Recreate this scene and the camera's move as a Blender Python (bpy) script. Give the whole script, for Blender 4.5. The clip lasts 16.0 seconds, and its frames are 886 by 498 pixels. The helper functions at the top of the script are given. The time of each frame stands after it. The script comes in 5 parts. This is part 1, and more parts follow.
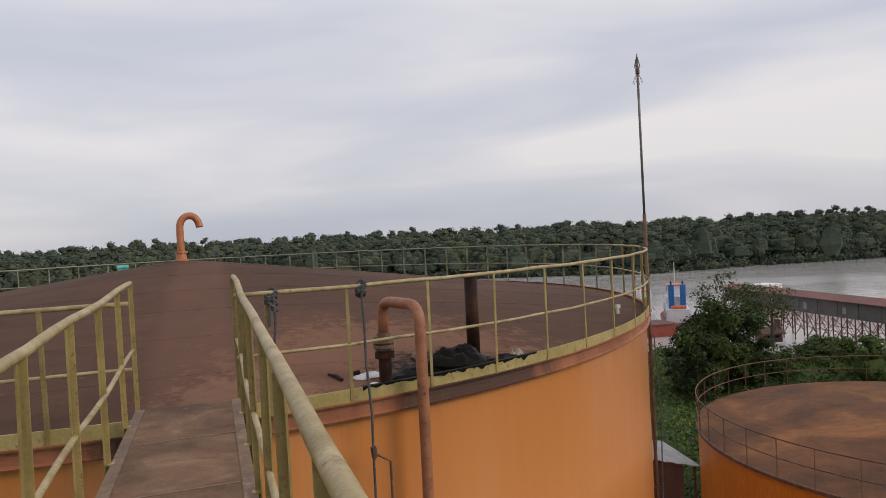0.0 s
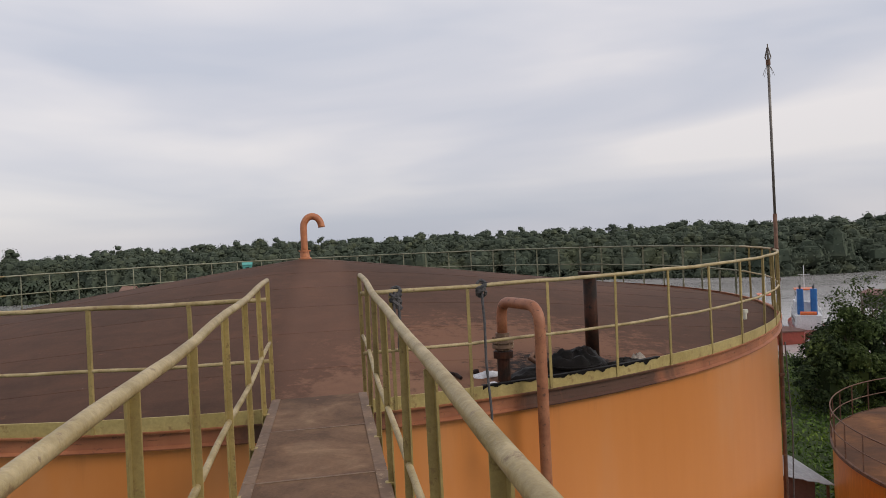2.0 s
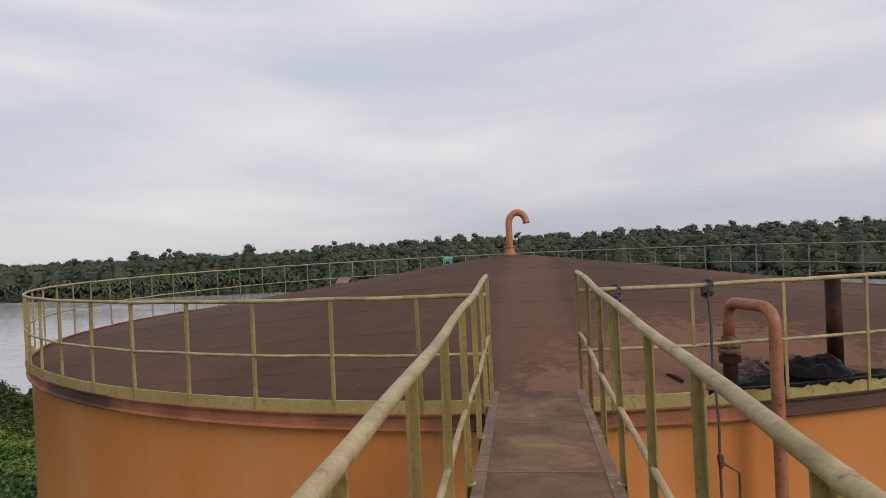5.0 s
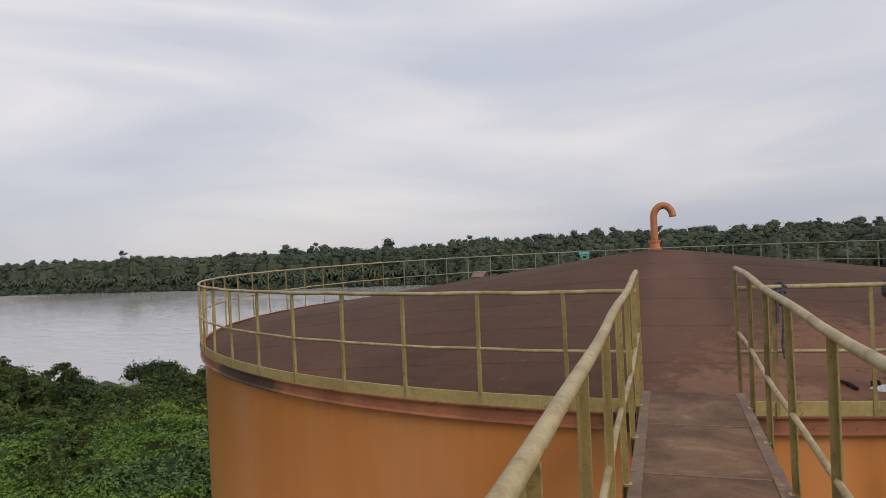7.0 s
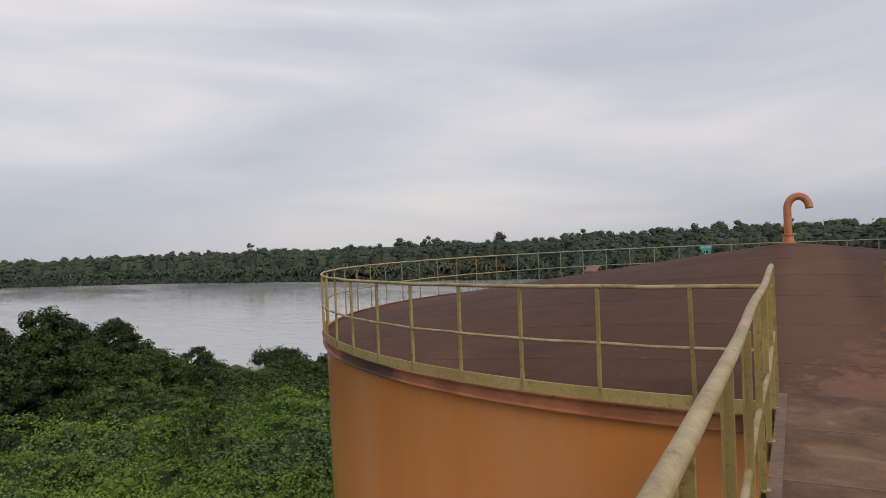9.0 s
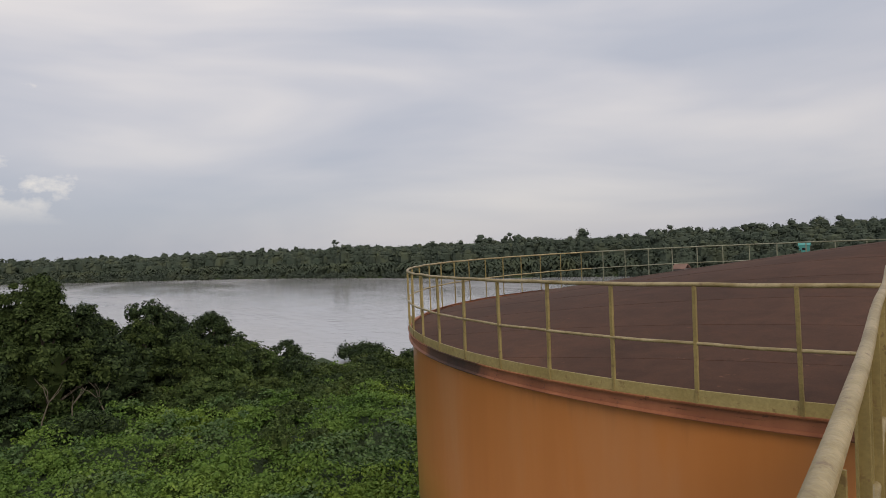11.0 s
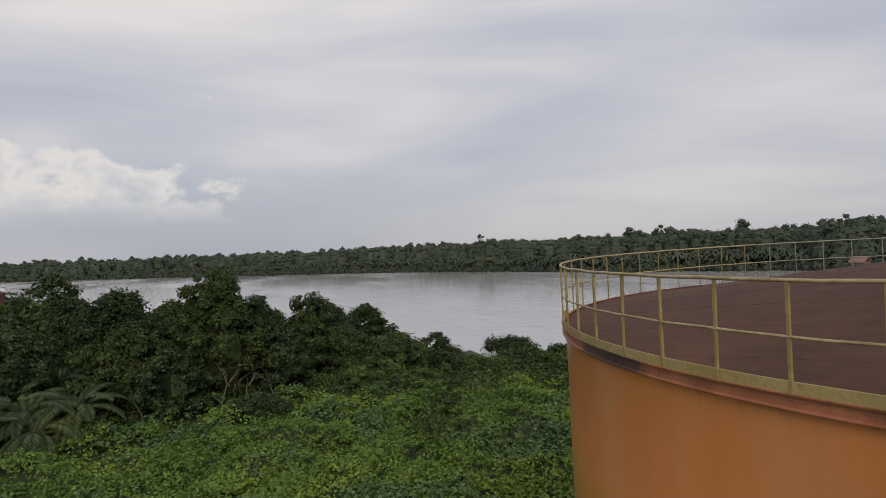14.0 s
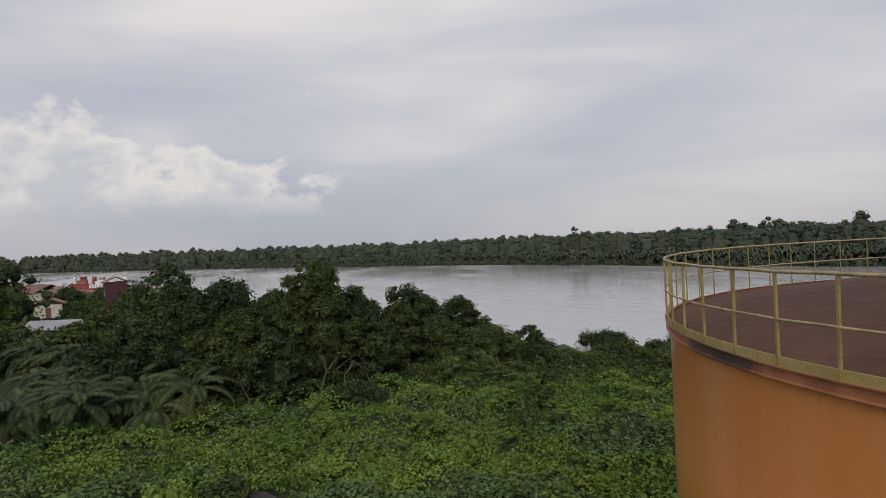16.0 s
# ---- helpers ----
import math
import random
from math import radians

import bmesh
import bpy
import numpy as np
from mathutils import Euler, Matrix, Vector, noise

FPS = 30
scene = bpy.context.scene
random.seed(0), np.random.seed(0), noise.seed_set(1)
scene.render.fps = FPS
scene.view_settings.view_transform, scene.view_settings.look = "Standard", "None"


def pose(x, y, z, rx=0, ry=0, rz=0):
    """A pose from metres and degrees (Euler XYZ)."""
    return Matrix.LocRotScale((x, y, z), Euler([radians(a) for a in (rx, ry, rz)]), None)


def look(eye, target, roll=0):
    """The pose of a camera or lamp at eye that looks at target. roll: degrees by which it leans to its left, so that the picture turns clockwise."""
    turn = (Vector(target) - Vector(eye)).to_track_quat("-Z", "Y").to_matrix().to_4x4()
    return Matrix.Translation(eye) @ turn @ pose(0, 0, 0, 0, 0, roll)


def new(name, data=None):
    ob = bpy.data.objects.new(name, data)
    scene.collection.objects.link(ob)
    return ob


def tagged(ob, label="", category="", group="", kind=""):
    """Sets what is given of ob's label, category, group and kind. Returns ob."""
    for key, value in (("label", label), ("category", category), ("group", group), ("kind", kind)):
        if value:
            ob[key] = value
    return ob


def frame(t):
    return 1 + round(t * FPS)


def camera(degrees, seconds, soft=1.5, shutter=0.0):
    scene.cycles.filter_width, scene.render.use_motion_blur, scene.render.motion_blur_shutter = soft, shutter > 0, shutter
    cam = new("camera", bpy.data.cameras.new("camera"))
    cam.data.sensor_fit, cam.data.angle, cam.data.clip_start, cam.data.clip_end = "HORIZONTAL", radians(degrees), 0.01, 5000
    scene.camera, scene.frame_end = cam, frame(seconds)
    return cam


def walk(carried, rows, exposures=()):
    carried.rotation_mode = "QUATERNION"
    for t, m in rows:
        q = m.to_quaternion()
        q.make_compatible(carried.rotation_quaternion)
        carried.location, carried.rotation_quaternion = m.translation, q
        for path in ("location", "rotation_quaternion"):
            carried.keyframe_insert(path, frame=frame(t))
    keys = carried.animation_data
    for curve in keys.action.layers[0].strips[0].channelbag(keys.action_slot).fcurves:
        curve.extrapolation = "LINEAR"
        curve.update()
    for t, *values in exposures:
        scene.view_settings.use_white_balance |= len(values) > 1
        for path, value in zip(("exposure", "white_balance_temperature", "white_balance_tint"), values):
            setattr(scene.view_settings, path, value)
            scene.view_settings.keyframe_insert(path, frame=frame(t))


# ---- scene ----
cam = camera(66.8, 16.0, soft=0.9)
PATH = [
    (0, (0.305, -0.493, 1.541), (0.211, 1.504, 1.499), -2.9),
    (0.5, (0.281, -0.506, 1.544), (0.11, 1.487, 1.51), -2.8),
    (1, (0.258, -0.52, 1.552), (0.015, 1.465, 1.52), -2.7),
    (1.5, (0.224, -0.537, 1.557), (-0.107, 1.435, 1.529), -2.8),
    (2, (0.194, -0.553, 1.556), (-0.218, 1.404, 1.529), -2.7),
    (2.5, (0.158, -0.568, 1.558), (-0.35, 1.367, 1.529), -2.7),
    (3, (0.131, -0.59, 1.567), (-0.462, 1.32, 1.541), -2.7),
    (3.5, (0.108, -0.598, 1.575), (-0.576, 1.281, 1.551), -2.7),
    (6, (-0.009, -0.711, 1.583), (-1.128, 0.947, 1.574), -2.8),
    (6.5, (-0.017, -0.736, 1.587), (-1.216, 0.865, 1.577), -2.8),
    (7, (-0.048, -0.744, 1.591), (-1.332, 0.789, 1.579), -2.7),
    (7.5, (-0.06, -0.75, 1.584), (-1.413, 0.723, 1.575), -2.7),
    (8, (-0.075, -0.76, 1.583), (-1.49, 0.652, 1.571), -2.7),
    (8.5, (-0.073, -0.789, 1.58), (-1.54, 0.57, 1.567), -2.6),
    (9, (-0.102, -0.782, 1.576), (-1.622, 0.519, 1.56), -2.5),
    (11.5, (-0.168, -0.88, 1.579), (-1.867, 0.175, 1.563), -2.5),
    (12, (-0.158, -0.928, 1.583), (-1.894, 0.065, 1.565), -2.5),
    (12.5, (-0.181, -0.921, 1.588), (-1.95, 0.011, 1.571), -2.6),
    (13, (-0.164, -0.965, 1.594), (-1.968, -0.103, 1.581), -2.7),
    (13.5, (-0.138, -0.996, 1.608), (-1.972, -0.197, 1.598), -2.9),
    (14, (-0.124, -1.029, 1.61), (-1.986, -0.3, 1.597), -3.0),
    (14.5, (-0.138, -1.03, 1.615), (-2.024, -0.364, 1.602), -3.0),
    (15, (-0.106, -1.089, 1.614), (-2.016, -0.496, 1.598), -3.0),
    (15.5, (-0.107, -1.119, 1.619), (-2.037, -0.593, 1.603), -2.9),
    (16, (-0.113, -1.163, 1.62), (-2.057, -0.696, 1.598), -2.8),
]
walk(cam, [(t, look(eye, target, roll)) for t, eye, target, roll in PATH],
     exposures=[(0.0, 0.20), (3.5, 0.20), (9.0, 0.10), (12.5, -0.06), (16.0, -0.06)])
# ---- world and light ----
SUN_DIR = Vector((0.84, -0.22, 0.50)).normalized()      # towards the veiled sun


def nd(tree, kind, **values):
    n = tree.nodes.new(kind)
    for k, v in values.items():
        n.inputs[k].default_value = v
    return n


def ramp(tree, source, stops):
    n = tree.nodes.new("ShaderNodeValToRGB")
    el = n.color_ramp.elements
    while len(el) < len(stops):
        el.new(0.5)
    for e, (p, c) in zip(el, stops):
        e.position, e.color = p, (*c, 1.0)
    tree.links.new(source, n.inputs[0])
    return n.outputs[0]


def mathn(tree, op, a, b=None, clamp=False):
    n = tree.nodes.new("ShaderNodeMath")
    n.operation, n.use_clamp = op, clamp
    for i, v in enumerate((a, b)):
        if v is None:
            continue
        if isinstance(v, (int, float)):
            n.inputs[i].default_value = v
        else:
            tree.links.new(v, n.inputs[i])
    return n.outputs[0]


def mixc(tree, fac, a, b, blend="MIX"):
    n = tree.nodes.new("ShaderNodeMix")
    n.data_type, n.blend_type = "RGBA", blend
    for i, v in ((0, fac), (6, a), (7, b)):
        if isinstance(v, (int, float)):
            n.inputs[i].default_value = v
        elif isinstance(v, tuple):
            n.inputs[i].default_value = (*v, 1.0)
        else:
            tree.links.new(v, n.inputs[i])
    return n.outputs[2]


def make_world():
    w = bpy.data.worlds.new("overcast_evening")
    w.use_nodes = True
    scene.world = w
    t = w.node_tree
    t.nodes.clear()
    out = t.nodes.new("ShaderNodeOutputWorld")
    bg = t.nodes.new("ShaderNodeBackground")
    sky = t.nodes.new("ShaderNodeTexSky")
    sky.sky_type, sky.sun_disc = "NISHITA", False
    sky.sun_elevation = math.asin(SUN_DIR.z)
    sky.sun_rotation = math.atan2(SUN_DIR.x, SUN_DIR.y)
    dim = mixc(t, 1.0, sky.outputs[0], (0.1, 0.1, 0.1), "MULTIPLY")
    co = t.nodes.new("ShaderNodeTexCoord")
    # long flat cloud streets
    mp = t.nodes.new("ShaderNodeMapping")
    mp.inputs["Rotation"].default_value = (0.0, radians(-9), radians(25))
    mp.inputs["Scale"].default_value = (0.9, 1.3, 5.2)
    t.links.new(co.outputs["Generated"], mp.inputs[0])
    n1 = nd(t, "ShaderNodeTexNoise", Scale=1.5, Detail=4.0, Roughness=0.45, Distortion=0.35)
    t.links.new(mp.outputs[0], n1.inputs["Vector"])
    streets = ramp(t, n1.outputs[0], [(0.36, (0.505, 0.522, 0.588)), (0.5, (0.612, 0.604, 0.642)), (0.66, (0.775, 0.732, 0.718))])
    sep = t.nodes.new("ShaderNodeSeparateXYZ")
    t.links.new(co.outputs["Generated"], sep.inputs[0])
    up = ramp(t, sep.outputs[2], [(0.0, (0.82, 0.83, 0.86)), (0.12, (0.92, 0.92, 0.94)), (0.34, (1.10, 1.09, 1.08)), (0.8, (1.0, 1.0, 1.0))])
    clouds = mixc(t, 1.0, streets, up, "MULTIPLY")
    # heaped clouds low over the river bend
    mp2 = t.nodes.new("ShaderNodeMapping")
    mp2.inputs["Scale"].default_value = (1.0, 1.0, 1.6)
    t.links.new(co.outputs["Generated"], mp2.inputs[0])
    n2 = nd(t, "ShaderNodeTexNoise", Scale=7.0, Detail=8.0, Roughness=0.58)
    t.links.new(mp2.outputs[0], n2.inputs["Vector"])
    dot = t.nodes.new("ShaderNodeVectorMath")
    dot.operation = "DOT_PRODUCT"
    b = radians(106)
    dot.inputs[1].default_value = (-math.sin(b), math.cos(b), 0.0)
    t.links.new(co.outputs["Generated"], dot.inputs[0])
    near = mathn(t, "MULTIPLY", mathn(t, "SUBTRACT", dot.outputs["Value"], 0.86), 4.5, True)
    low = mathn(t, "SUBTRACT", 1.0, mathn(t, "MULTIPLY", sep.outputs[2], 3.0), True)
    base = mathn(t, "MULTIPLY", mathn(t, "SUBTRACT", sep.outputs[2], 0.045), 22.0, True)
    puff = mathn(t, "ADD", n2.outputs[0], mathn(t, "MULTIPLY", mathn(t, "MULTIPLY", near, low), 0.90))
    mask = mathn(t, "MULTIPLY", mathn(t, "MULTIPLY", mathn(t, "SUBTRACT", puff, 0.75), 14.0, True), base)
    mask = mathn(t, "MULTIPLY", mask, mathn(t, "MULTIPLY", near, 6.0, True))
    heap = ramp(t, puff, [(0.72, (0.95, 0.87, 0.79)), (0.83, (0.82, 0.765, 0.72)), (0.95, (0.55, 0.555, 0.595))])
    clouds = mixc(t, mathn(t, "MULTIPLY", mask, 0.85), clouds, heap)
    final = mixc(t, 0.9, dim, clouds)
    t.links.new(final, bg.inputs[0])
    bg.inputs[1].default_value = SKY
    t.links.new(bg.outputs[0], out.inputs[0])
    lamp = bpy.data.lights.new("veiled_sun", "SUN")
    lamp.energy, lamp.angle, lamp.color = 1.15, radians(24), (1.0, 0.93, 0.84)
    ob = new("veiled_sun", lamp)
    ob.matrix_world = look(SUN_DIR * 60, (0, 0, 0))


SKY = 1.0
make_world()


# ---- materials ----
def material(name, build, rough=0.6, metal=0.0, spec=0.5):
    m = bpy.data.materials.new(name)
    m.use_nodes = True
    t = m.node_tree
    p = t.nodes["Principled BSDF"]
    p.inputs["Roughness"].default_value, p.inputs["Metallic"].default_value = rough, metal
    p.inputs["Specular IOR Level"].default_value = spec
    build(t, p)
    return m


def coords(t, scale=(1, 1, 1), world=False):
    if world:
        src = t.nodes.new("ShaderNodeNewGeometry").outputs["Position"]
    else:
        src = t.nodes.new("ShaderNodeTexCoord").outputs["Object"]
    mp = t.nodes.new("ShaderNodeMapping")
    mp.inputs["Scale"].default_value = scale
    t.links.new(src, mp.inputs[0])
    return mp.outputs[0]


def noise_of(t, vec, scale, detail=4.0, rough=0.55, dist=0.0):
    n = nd(t, "ShaderNodeTexNoise", Scale=scale, Detail=detail, Roughness=rough, Distortion=dist)
    t.links.new(vec, n.inputs["Vector"])
    return n.outputs[0]


def bump(t, p, height, strength=0.3, distance=0.01):
    b = nd(t, "ShaderNodeBump", Strength=strength, Distance=distance)
    t.links.new(height, b.inputs["Height"])
    t.links.new(b.outputs[0], p.inputs["Normal"])


def rand_tint(t, colour, lo=0.85, hi=1.15):
    r = t.nodes.new("ShaderNodeObjectInfo").outputs["Random"]
    v = ramp(t, r, [(0.0, (lo,) * 3), (1.0, (hi,) * 3)])
    return mixc(t, 1.0, colour, v, "MULTIPLY")


def two_tone(c1, c2, scale, c3=None, fine=40.0, lo=0.4, hi=0.62, bump_s=0.25, bump_d=0.004, stretch=(1, 1, 1), tint=0.0, world=False):
    """Base colour c1 with patches of c2 and fine flecks of c3."""
    def build(t, p):
        v = coords(t, stretch, world)
        n = noise_of(t, v, scale, 5.0, 0.6, 0.4)
        col = ramp(t, n, [(lo, c1), (hi, c2)])
        f = noise_of(t, v, fine, 3.0, 0.65)
        col = mixc(t, 0.5, col, ramp(t, f, [(0.3, (0.72,) * 3), (0.7, (1.25,) * 3)]), "MULTIPLY")
        if c3:
            s = noise_of(t, v, fine * 0.35, 5.0, 0.7)
            col = mixc(t, ramp(t, s, [(0.58, (0,) * 3), (0.65, (1,) * 3)]), col, c3)
        if tint:
            col = rand_tint(t, col, 1 - tint, 1 + tint)
        t.links.new(col, p.inputs["Base Color"])
        bump(t, p, f, bump_s, bump_d)
    return build


YELLOW = material("worn_yellow_paint", two_tone((0.36, 0.272, 0.10), (0.25, 0.185, 0.065), 3.0, (0.21, 0.14, 0.055), 60, bump_s=0.3, tint=0.1, world=True), 0.5)
RAIL = material("faded_yellow_rail_paint", two_tone((0.44, 0.345, 0.185), (0.27, 0.20, 0.08), 5.0, (0.24, 0.165, 0.085), 60, lo=0.40, hi=0.66, bump_s=0.6, world=True), 0.5)


TOE = material("sunned_yellow_toe_plate_paint", two_tone((0.43, 0.335, 0.135), (0.35, 0.265, 0.095), 2.0, (0.28, 0.19, 0.075), 30, bump_s=0.2, world=True), 0.5)
# far side of the rail: its backlit grey is put into the colour
FARRAIL = material("backlit_grey_rail_paint", two_tone((0.27, 0.27, 0.19), (0.19, 0.19, 0.12), 3.0, (0.13, 0.10, 0.06), 50, world=True), 0.6)


def shell_paint(t, p):
    v = coords(t, (1, 1, 0.22), True)
    n = noise_of(t, v, 0.5, 5.0, 0.6)
    col = ramp(t, n, [(0.3, (0.56, 0.190, 0.038)), (0.5, (0.61, 0.222, 0.056)), (0.68, (0.62, 0.275, 0.11))])
    streak = noise_of(t, coords(t, (2.2, 2.2, 0.06), True), 1.4, 4.0, 0.6)
    col = mixc(t, 0.3, col, ramp(t, streak, [(0.3, (0.86, 0.82, 0.78)), (0.6, (1.0, 1.0, 1.0)), (0.75, (1.06, 1.08, 1.1))]), "MULTIPLY")
    # rust and grime that has run down from under the curb
    geo = t.nodes.new("ShaderNodeSeparateXYZ")
    t.links.new(coords(t, (1, 1, 1), True), geo.inputs[0])
    run = noise_of(t, coords(t, (3.0, 3.0, 0.12), True), 1.3, 5.0, 0.7)
    fall = mathn(t, "ADD", mathn(t, "MULTIPLY", geo.outputs[2], 0.55), mathn(t, "MULTIPLY", run, 1.25))
    col = mixc(t, ramp(t, fall, [(0.50, (0,) * 3), (0.85, (0.4,) * 3)]), col, (0.27, 0.10, 0.035))
    spot = noise_of(t, coords(t, (1, 1, 1), True), 9.0, 5.0, 0.75)
    col = mixc(t, ramp(t, spot, [(0.74, (0,) * 3), (0.80, (0.5,) * 3)]), col, (0.24, 0.10, 0.04))
    t.links.new(col, p.inputs["Base Color"])
    bump(t, p, noise_of(t, coords(t, (1, 1, 1), True), 0.8, 3.0, 0.5), 0.25, 0.05)


SHELL = material("orange_tank_paint", shell_paint, 0.36)
SHELL.node_tree.nodes["Principled BSDF"].inputs["Coat Weight"].default_value = 0.8
SHELL.node_tree.nodes["Principled BSDF"].inputs["Coat Roughness"].default_value = 0.24
SHELL2 = material("deep_orange_tank_paint", two_tone((0.50, 0.15, 0.012), (0.56, 0.19, 0.02), 0.5, None, 12, stretch=(1, 1, 0.2), bump_s=0.1, world=True), 0.45)
def curb_paint(t, p):
    v = coords(t, (1, 1, 1), True)
    n = noise_of(t, coords(t, (1, 1, 0.4), True), 1.4, 5.0, 0.6, 0.4)
    col = ramp(t, n, [(0.4, (0.40, 0.15, 0.068)), (0.62, (0.27, 0.095, 0.042))])
    f = noise_of(t, v, 14.0, 5.0, 0.7)
    col = mixc(t, ramp(t, f, [(0.60, (0,) * 3), (0.68, (0.8,) * 3)]), col, (0.10, 0.045, 0.03))
    # black rust at the river side; under the walkway, rust with shade coloured in
    for centre, wide in (((-2.25, 5.02, -0.1), 0.95), ((-8.35, 4.52, -0.1), 0.85), ((-7.6, 4.37, -0.1), 0.6), ((0.4, 6.75, -0.1), 1.3)):
        d = t.nodes.new("ShaderNodeVectorMath")
        d.operation = "DISTANCE"
        d.inputs[1].default_value = centre
        t.links.new(v, d.inputs[0])
        ragged = mathn(t, "ADD", mathn(t, "DIVIDE", d.outputs["Value"], wide), mathn(t, "MULTIPLY", mathn(t, "SUBTRACT", n, 0.5), 2.6))
        col = mixc(t, ramp(t, ragged, [(0.55, (0.85,) * 3), (0.95, (0,) * 3)]), col, (0.045, 0.024, 0.018))
    t.links.new(col, p.inputs["Base Color"])
    bump(t, p, f, 0.5, 0.006)


CURB = material("rust_stained_curb", curb_paint, 0.6)


def roof_paint(c1, c2, c3, orange, oil=False, sc=1.0, mid=0.9):
    def build(t, p):
        v = coords(t, (1, 1, 1), True)
        n = noise_of(t, v, 0.35 * sc * sc, 6.0, 0.62, 0.5)
        col = ramp(t, n, [(0.35, c1), (0.55, c2), (0.72, c3)])
        m = noise_of(t, v, 2.4 * sc, 6.0, 0.72, 0.8)
        col = mixc(t, mid, col, ramp(t, m, [(0.25, (0.72, 0.70, 0.70)), (0.5, (1, 1, 1)), (0.75, (1.3, 1.22, 1.15))]), "MULTIPLY")
        f = noise_of(t, v, 45.0, 3.0, 0.7)
        col = mixc(t, 0.45, col, ramp(t, f, [(0.3, (0.75,) * 3), (0.7, (1.25,) * 3)]), "MULTIPLY")
        w = noise_of(t, v, 5.0 * sc, 6.0, 0.75)
        col = mixc(t, ramp(t, w, [(0.63, (0,) * 3), (0.75, (orange,) * 3)]), col, (0.33, 0.16, 0.09))
        d = noise_of(t, v, 17.0, 2.0, 0.5)
        col = mixc(t, ramp(t, d, [(0.79, (0,) * 3), (0.82, (0.7,) * 3)]), col, (0.42, 0.36, 0.31))
        col = rand_tint(t, col, 0.92, 1.08)
        if oil:
            # scuffed rust round the fittings, and old oil spilt about the manhole
            for centre, wide, tone, edge in (((-0.7, 7.3, 0.0), 2.3, (0.25, 0.122, 0.072), 0.55), ((-2.0, 5.9, 0.0), 0.9, (0.28, 0.15, 0.09), 0.6), ((0.0, 6.85, 0.0), 1.05, (0.010, 0.008, 0.007), 1.0), ((0.65, 7.25, 0.0), 0.6, (0.016, 0.012, 0.010), 0.95)):
                d = t.nodes.new("ShaderNodeVectorMath")
                d.operation = "DISTANCE"
                d.inputs[1].default_value = centre
                t.links.new(v, d.inputs[0])
                ragged = mathn(t, "ADD", mathn(t, "DIVIDE", d.outputs["Value"], wide), mathn(t, "MULTIPLY", mathn(t, "SUBTRACT", w, 0.5), 2.4))
                col = mixc(t, ramp(t, ragged, [(0.62, (edge,) * 3), (0.98, (0,) * 3)]), col, tone)
            # the trodden way from the walkway up to the vent
            side = t.nodes.new("ShaderNodeVectorMath")
            side.operation = "DOT_PRODUCT"
            side.inputs[1].default_value = (0.9295, 0.3688, 0.0)
            t.links.new(v, side.inputs[0])
            off = mathn(t, "ABSOLUTE", mathn(t, "ADD", side.outputs["Value"], 0.158))
            worn = mathn(t, "ADD", off, mathn(t, "MULTIPLY", mathn(t, "SUBTRACT", m, 0.5), 0.5))
            col = mixc(t, ramp(t, worn, [(0.36, (0.42,) * 3), (0.56, (0,) * 3)]), col, (0.155, 0.080, 0.053))
        t.links.new(col, p.inputs["Base Color"])
        bump(t, p, f, 0.3, 0.004)
    return build


ROOF = material("red_oxide_roof", roof_paint((0.066, 0.033, 0.0205), (0.090, 0.044, 0.027), (0.120, 0.058, 0.034), 0.5, True), 0.8, 0.0, 0.2)
ROOF2 = material("rusty_roof", roof_paint((0.080, 0.040, 0.024), (0.155, 0.070, 0.032), (0.29, 0.13, 0.05), 0.8), 0.8, 0.0, 0.2)
DECK = material("walked_red_oxide_deck", roof_paint((0.105, 0.062, 0.040), (0.195, 0.115, 0.070), (0.30, 0.20, 0.125), 0.9, False, 2.4, 0.45), 0.8, 0.0, 0.2)
EDGE = material("scuffed_deck_edge", two_tone((0.20, 0.125, 0.078), (0.13, 0.078, 0.050), 5.0, (0.29, 0.20, 0.125), 30, world=True), 0.65)
PIPE = material("orange_brown_pipe_paint", two_tone((0.36, 0.145, 0.072), (0.27, 0.10, 0.05), 4.0, (0.12, 0.05, 0.03), 40, world=True), 0.5)
HOOKP = material("orange_vent_paint", two_tone((0.50, 0.19, 0.08), (0.40, 0.14, 0.06), 3.0, (0.2, 0.08, 0.04), 30, world=True), 0.5)
BLACKPIPE = material("oil_blackened_steel", two_tone((0.020, 0.012, 0.009), (0.065, 0.024, 0.013), 4.0, (0.012, 0.010, 0.010), 30, world=True), 0.6, 0.0, 0.15)
OIL = material("oil_soaked_rag", two_tone((0.004, 0.0035, 0.003), (0.009, 0.007, 0.006), 4.0, (0.02, 0.015, 0.012), 16, bump_s=0.5, bump_d=0.01, world=True), 0.55, 0.0, 0.10)
RUST = material("rusted_steel", two_tone((0.15, 0.075, 0.045), (0.09, 0.045, 0.03), 5.0, (0.22, 0.11, 0.06), 50, world=True), 0.75)
GALV = material("weathered_grey_steel", two_tone((0.20, 0.18, 0.16), (0.12, 0.10, 0.09), 4.0, None, 40, world=True), 0.55, 0.3)
ROPE = material("dirty_blue_grey_rope", two_tone((0.06, 0.06, 0.065), (0.11, 0.10, 0.10), 20.0, None, 120, world=True), 0.9)
FLAKE = material("grey_paint_flakes", two_tone((0.30, 0.26, 0.22), (0.12, 0.09, 0.07), 14.0, None, 60, world=True), 0.7)
PLASTIC = material("white_plastic_sack", two_tone((0.72, 0.72, 0.75), (0.55, 0.55, 0.58), 12.0, None, 60, world=True), 0.35)


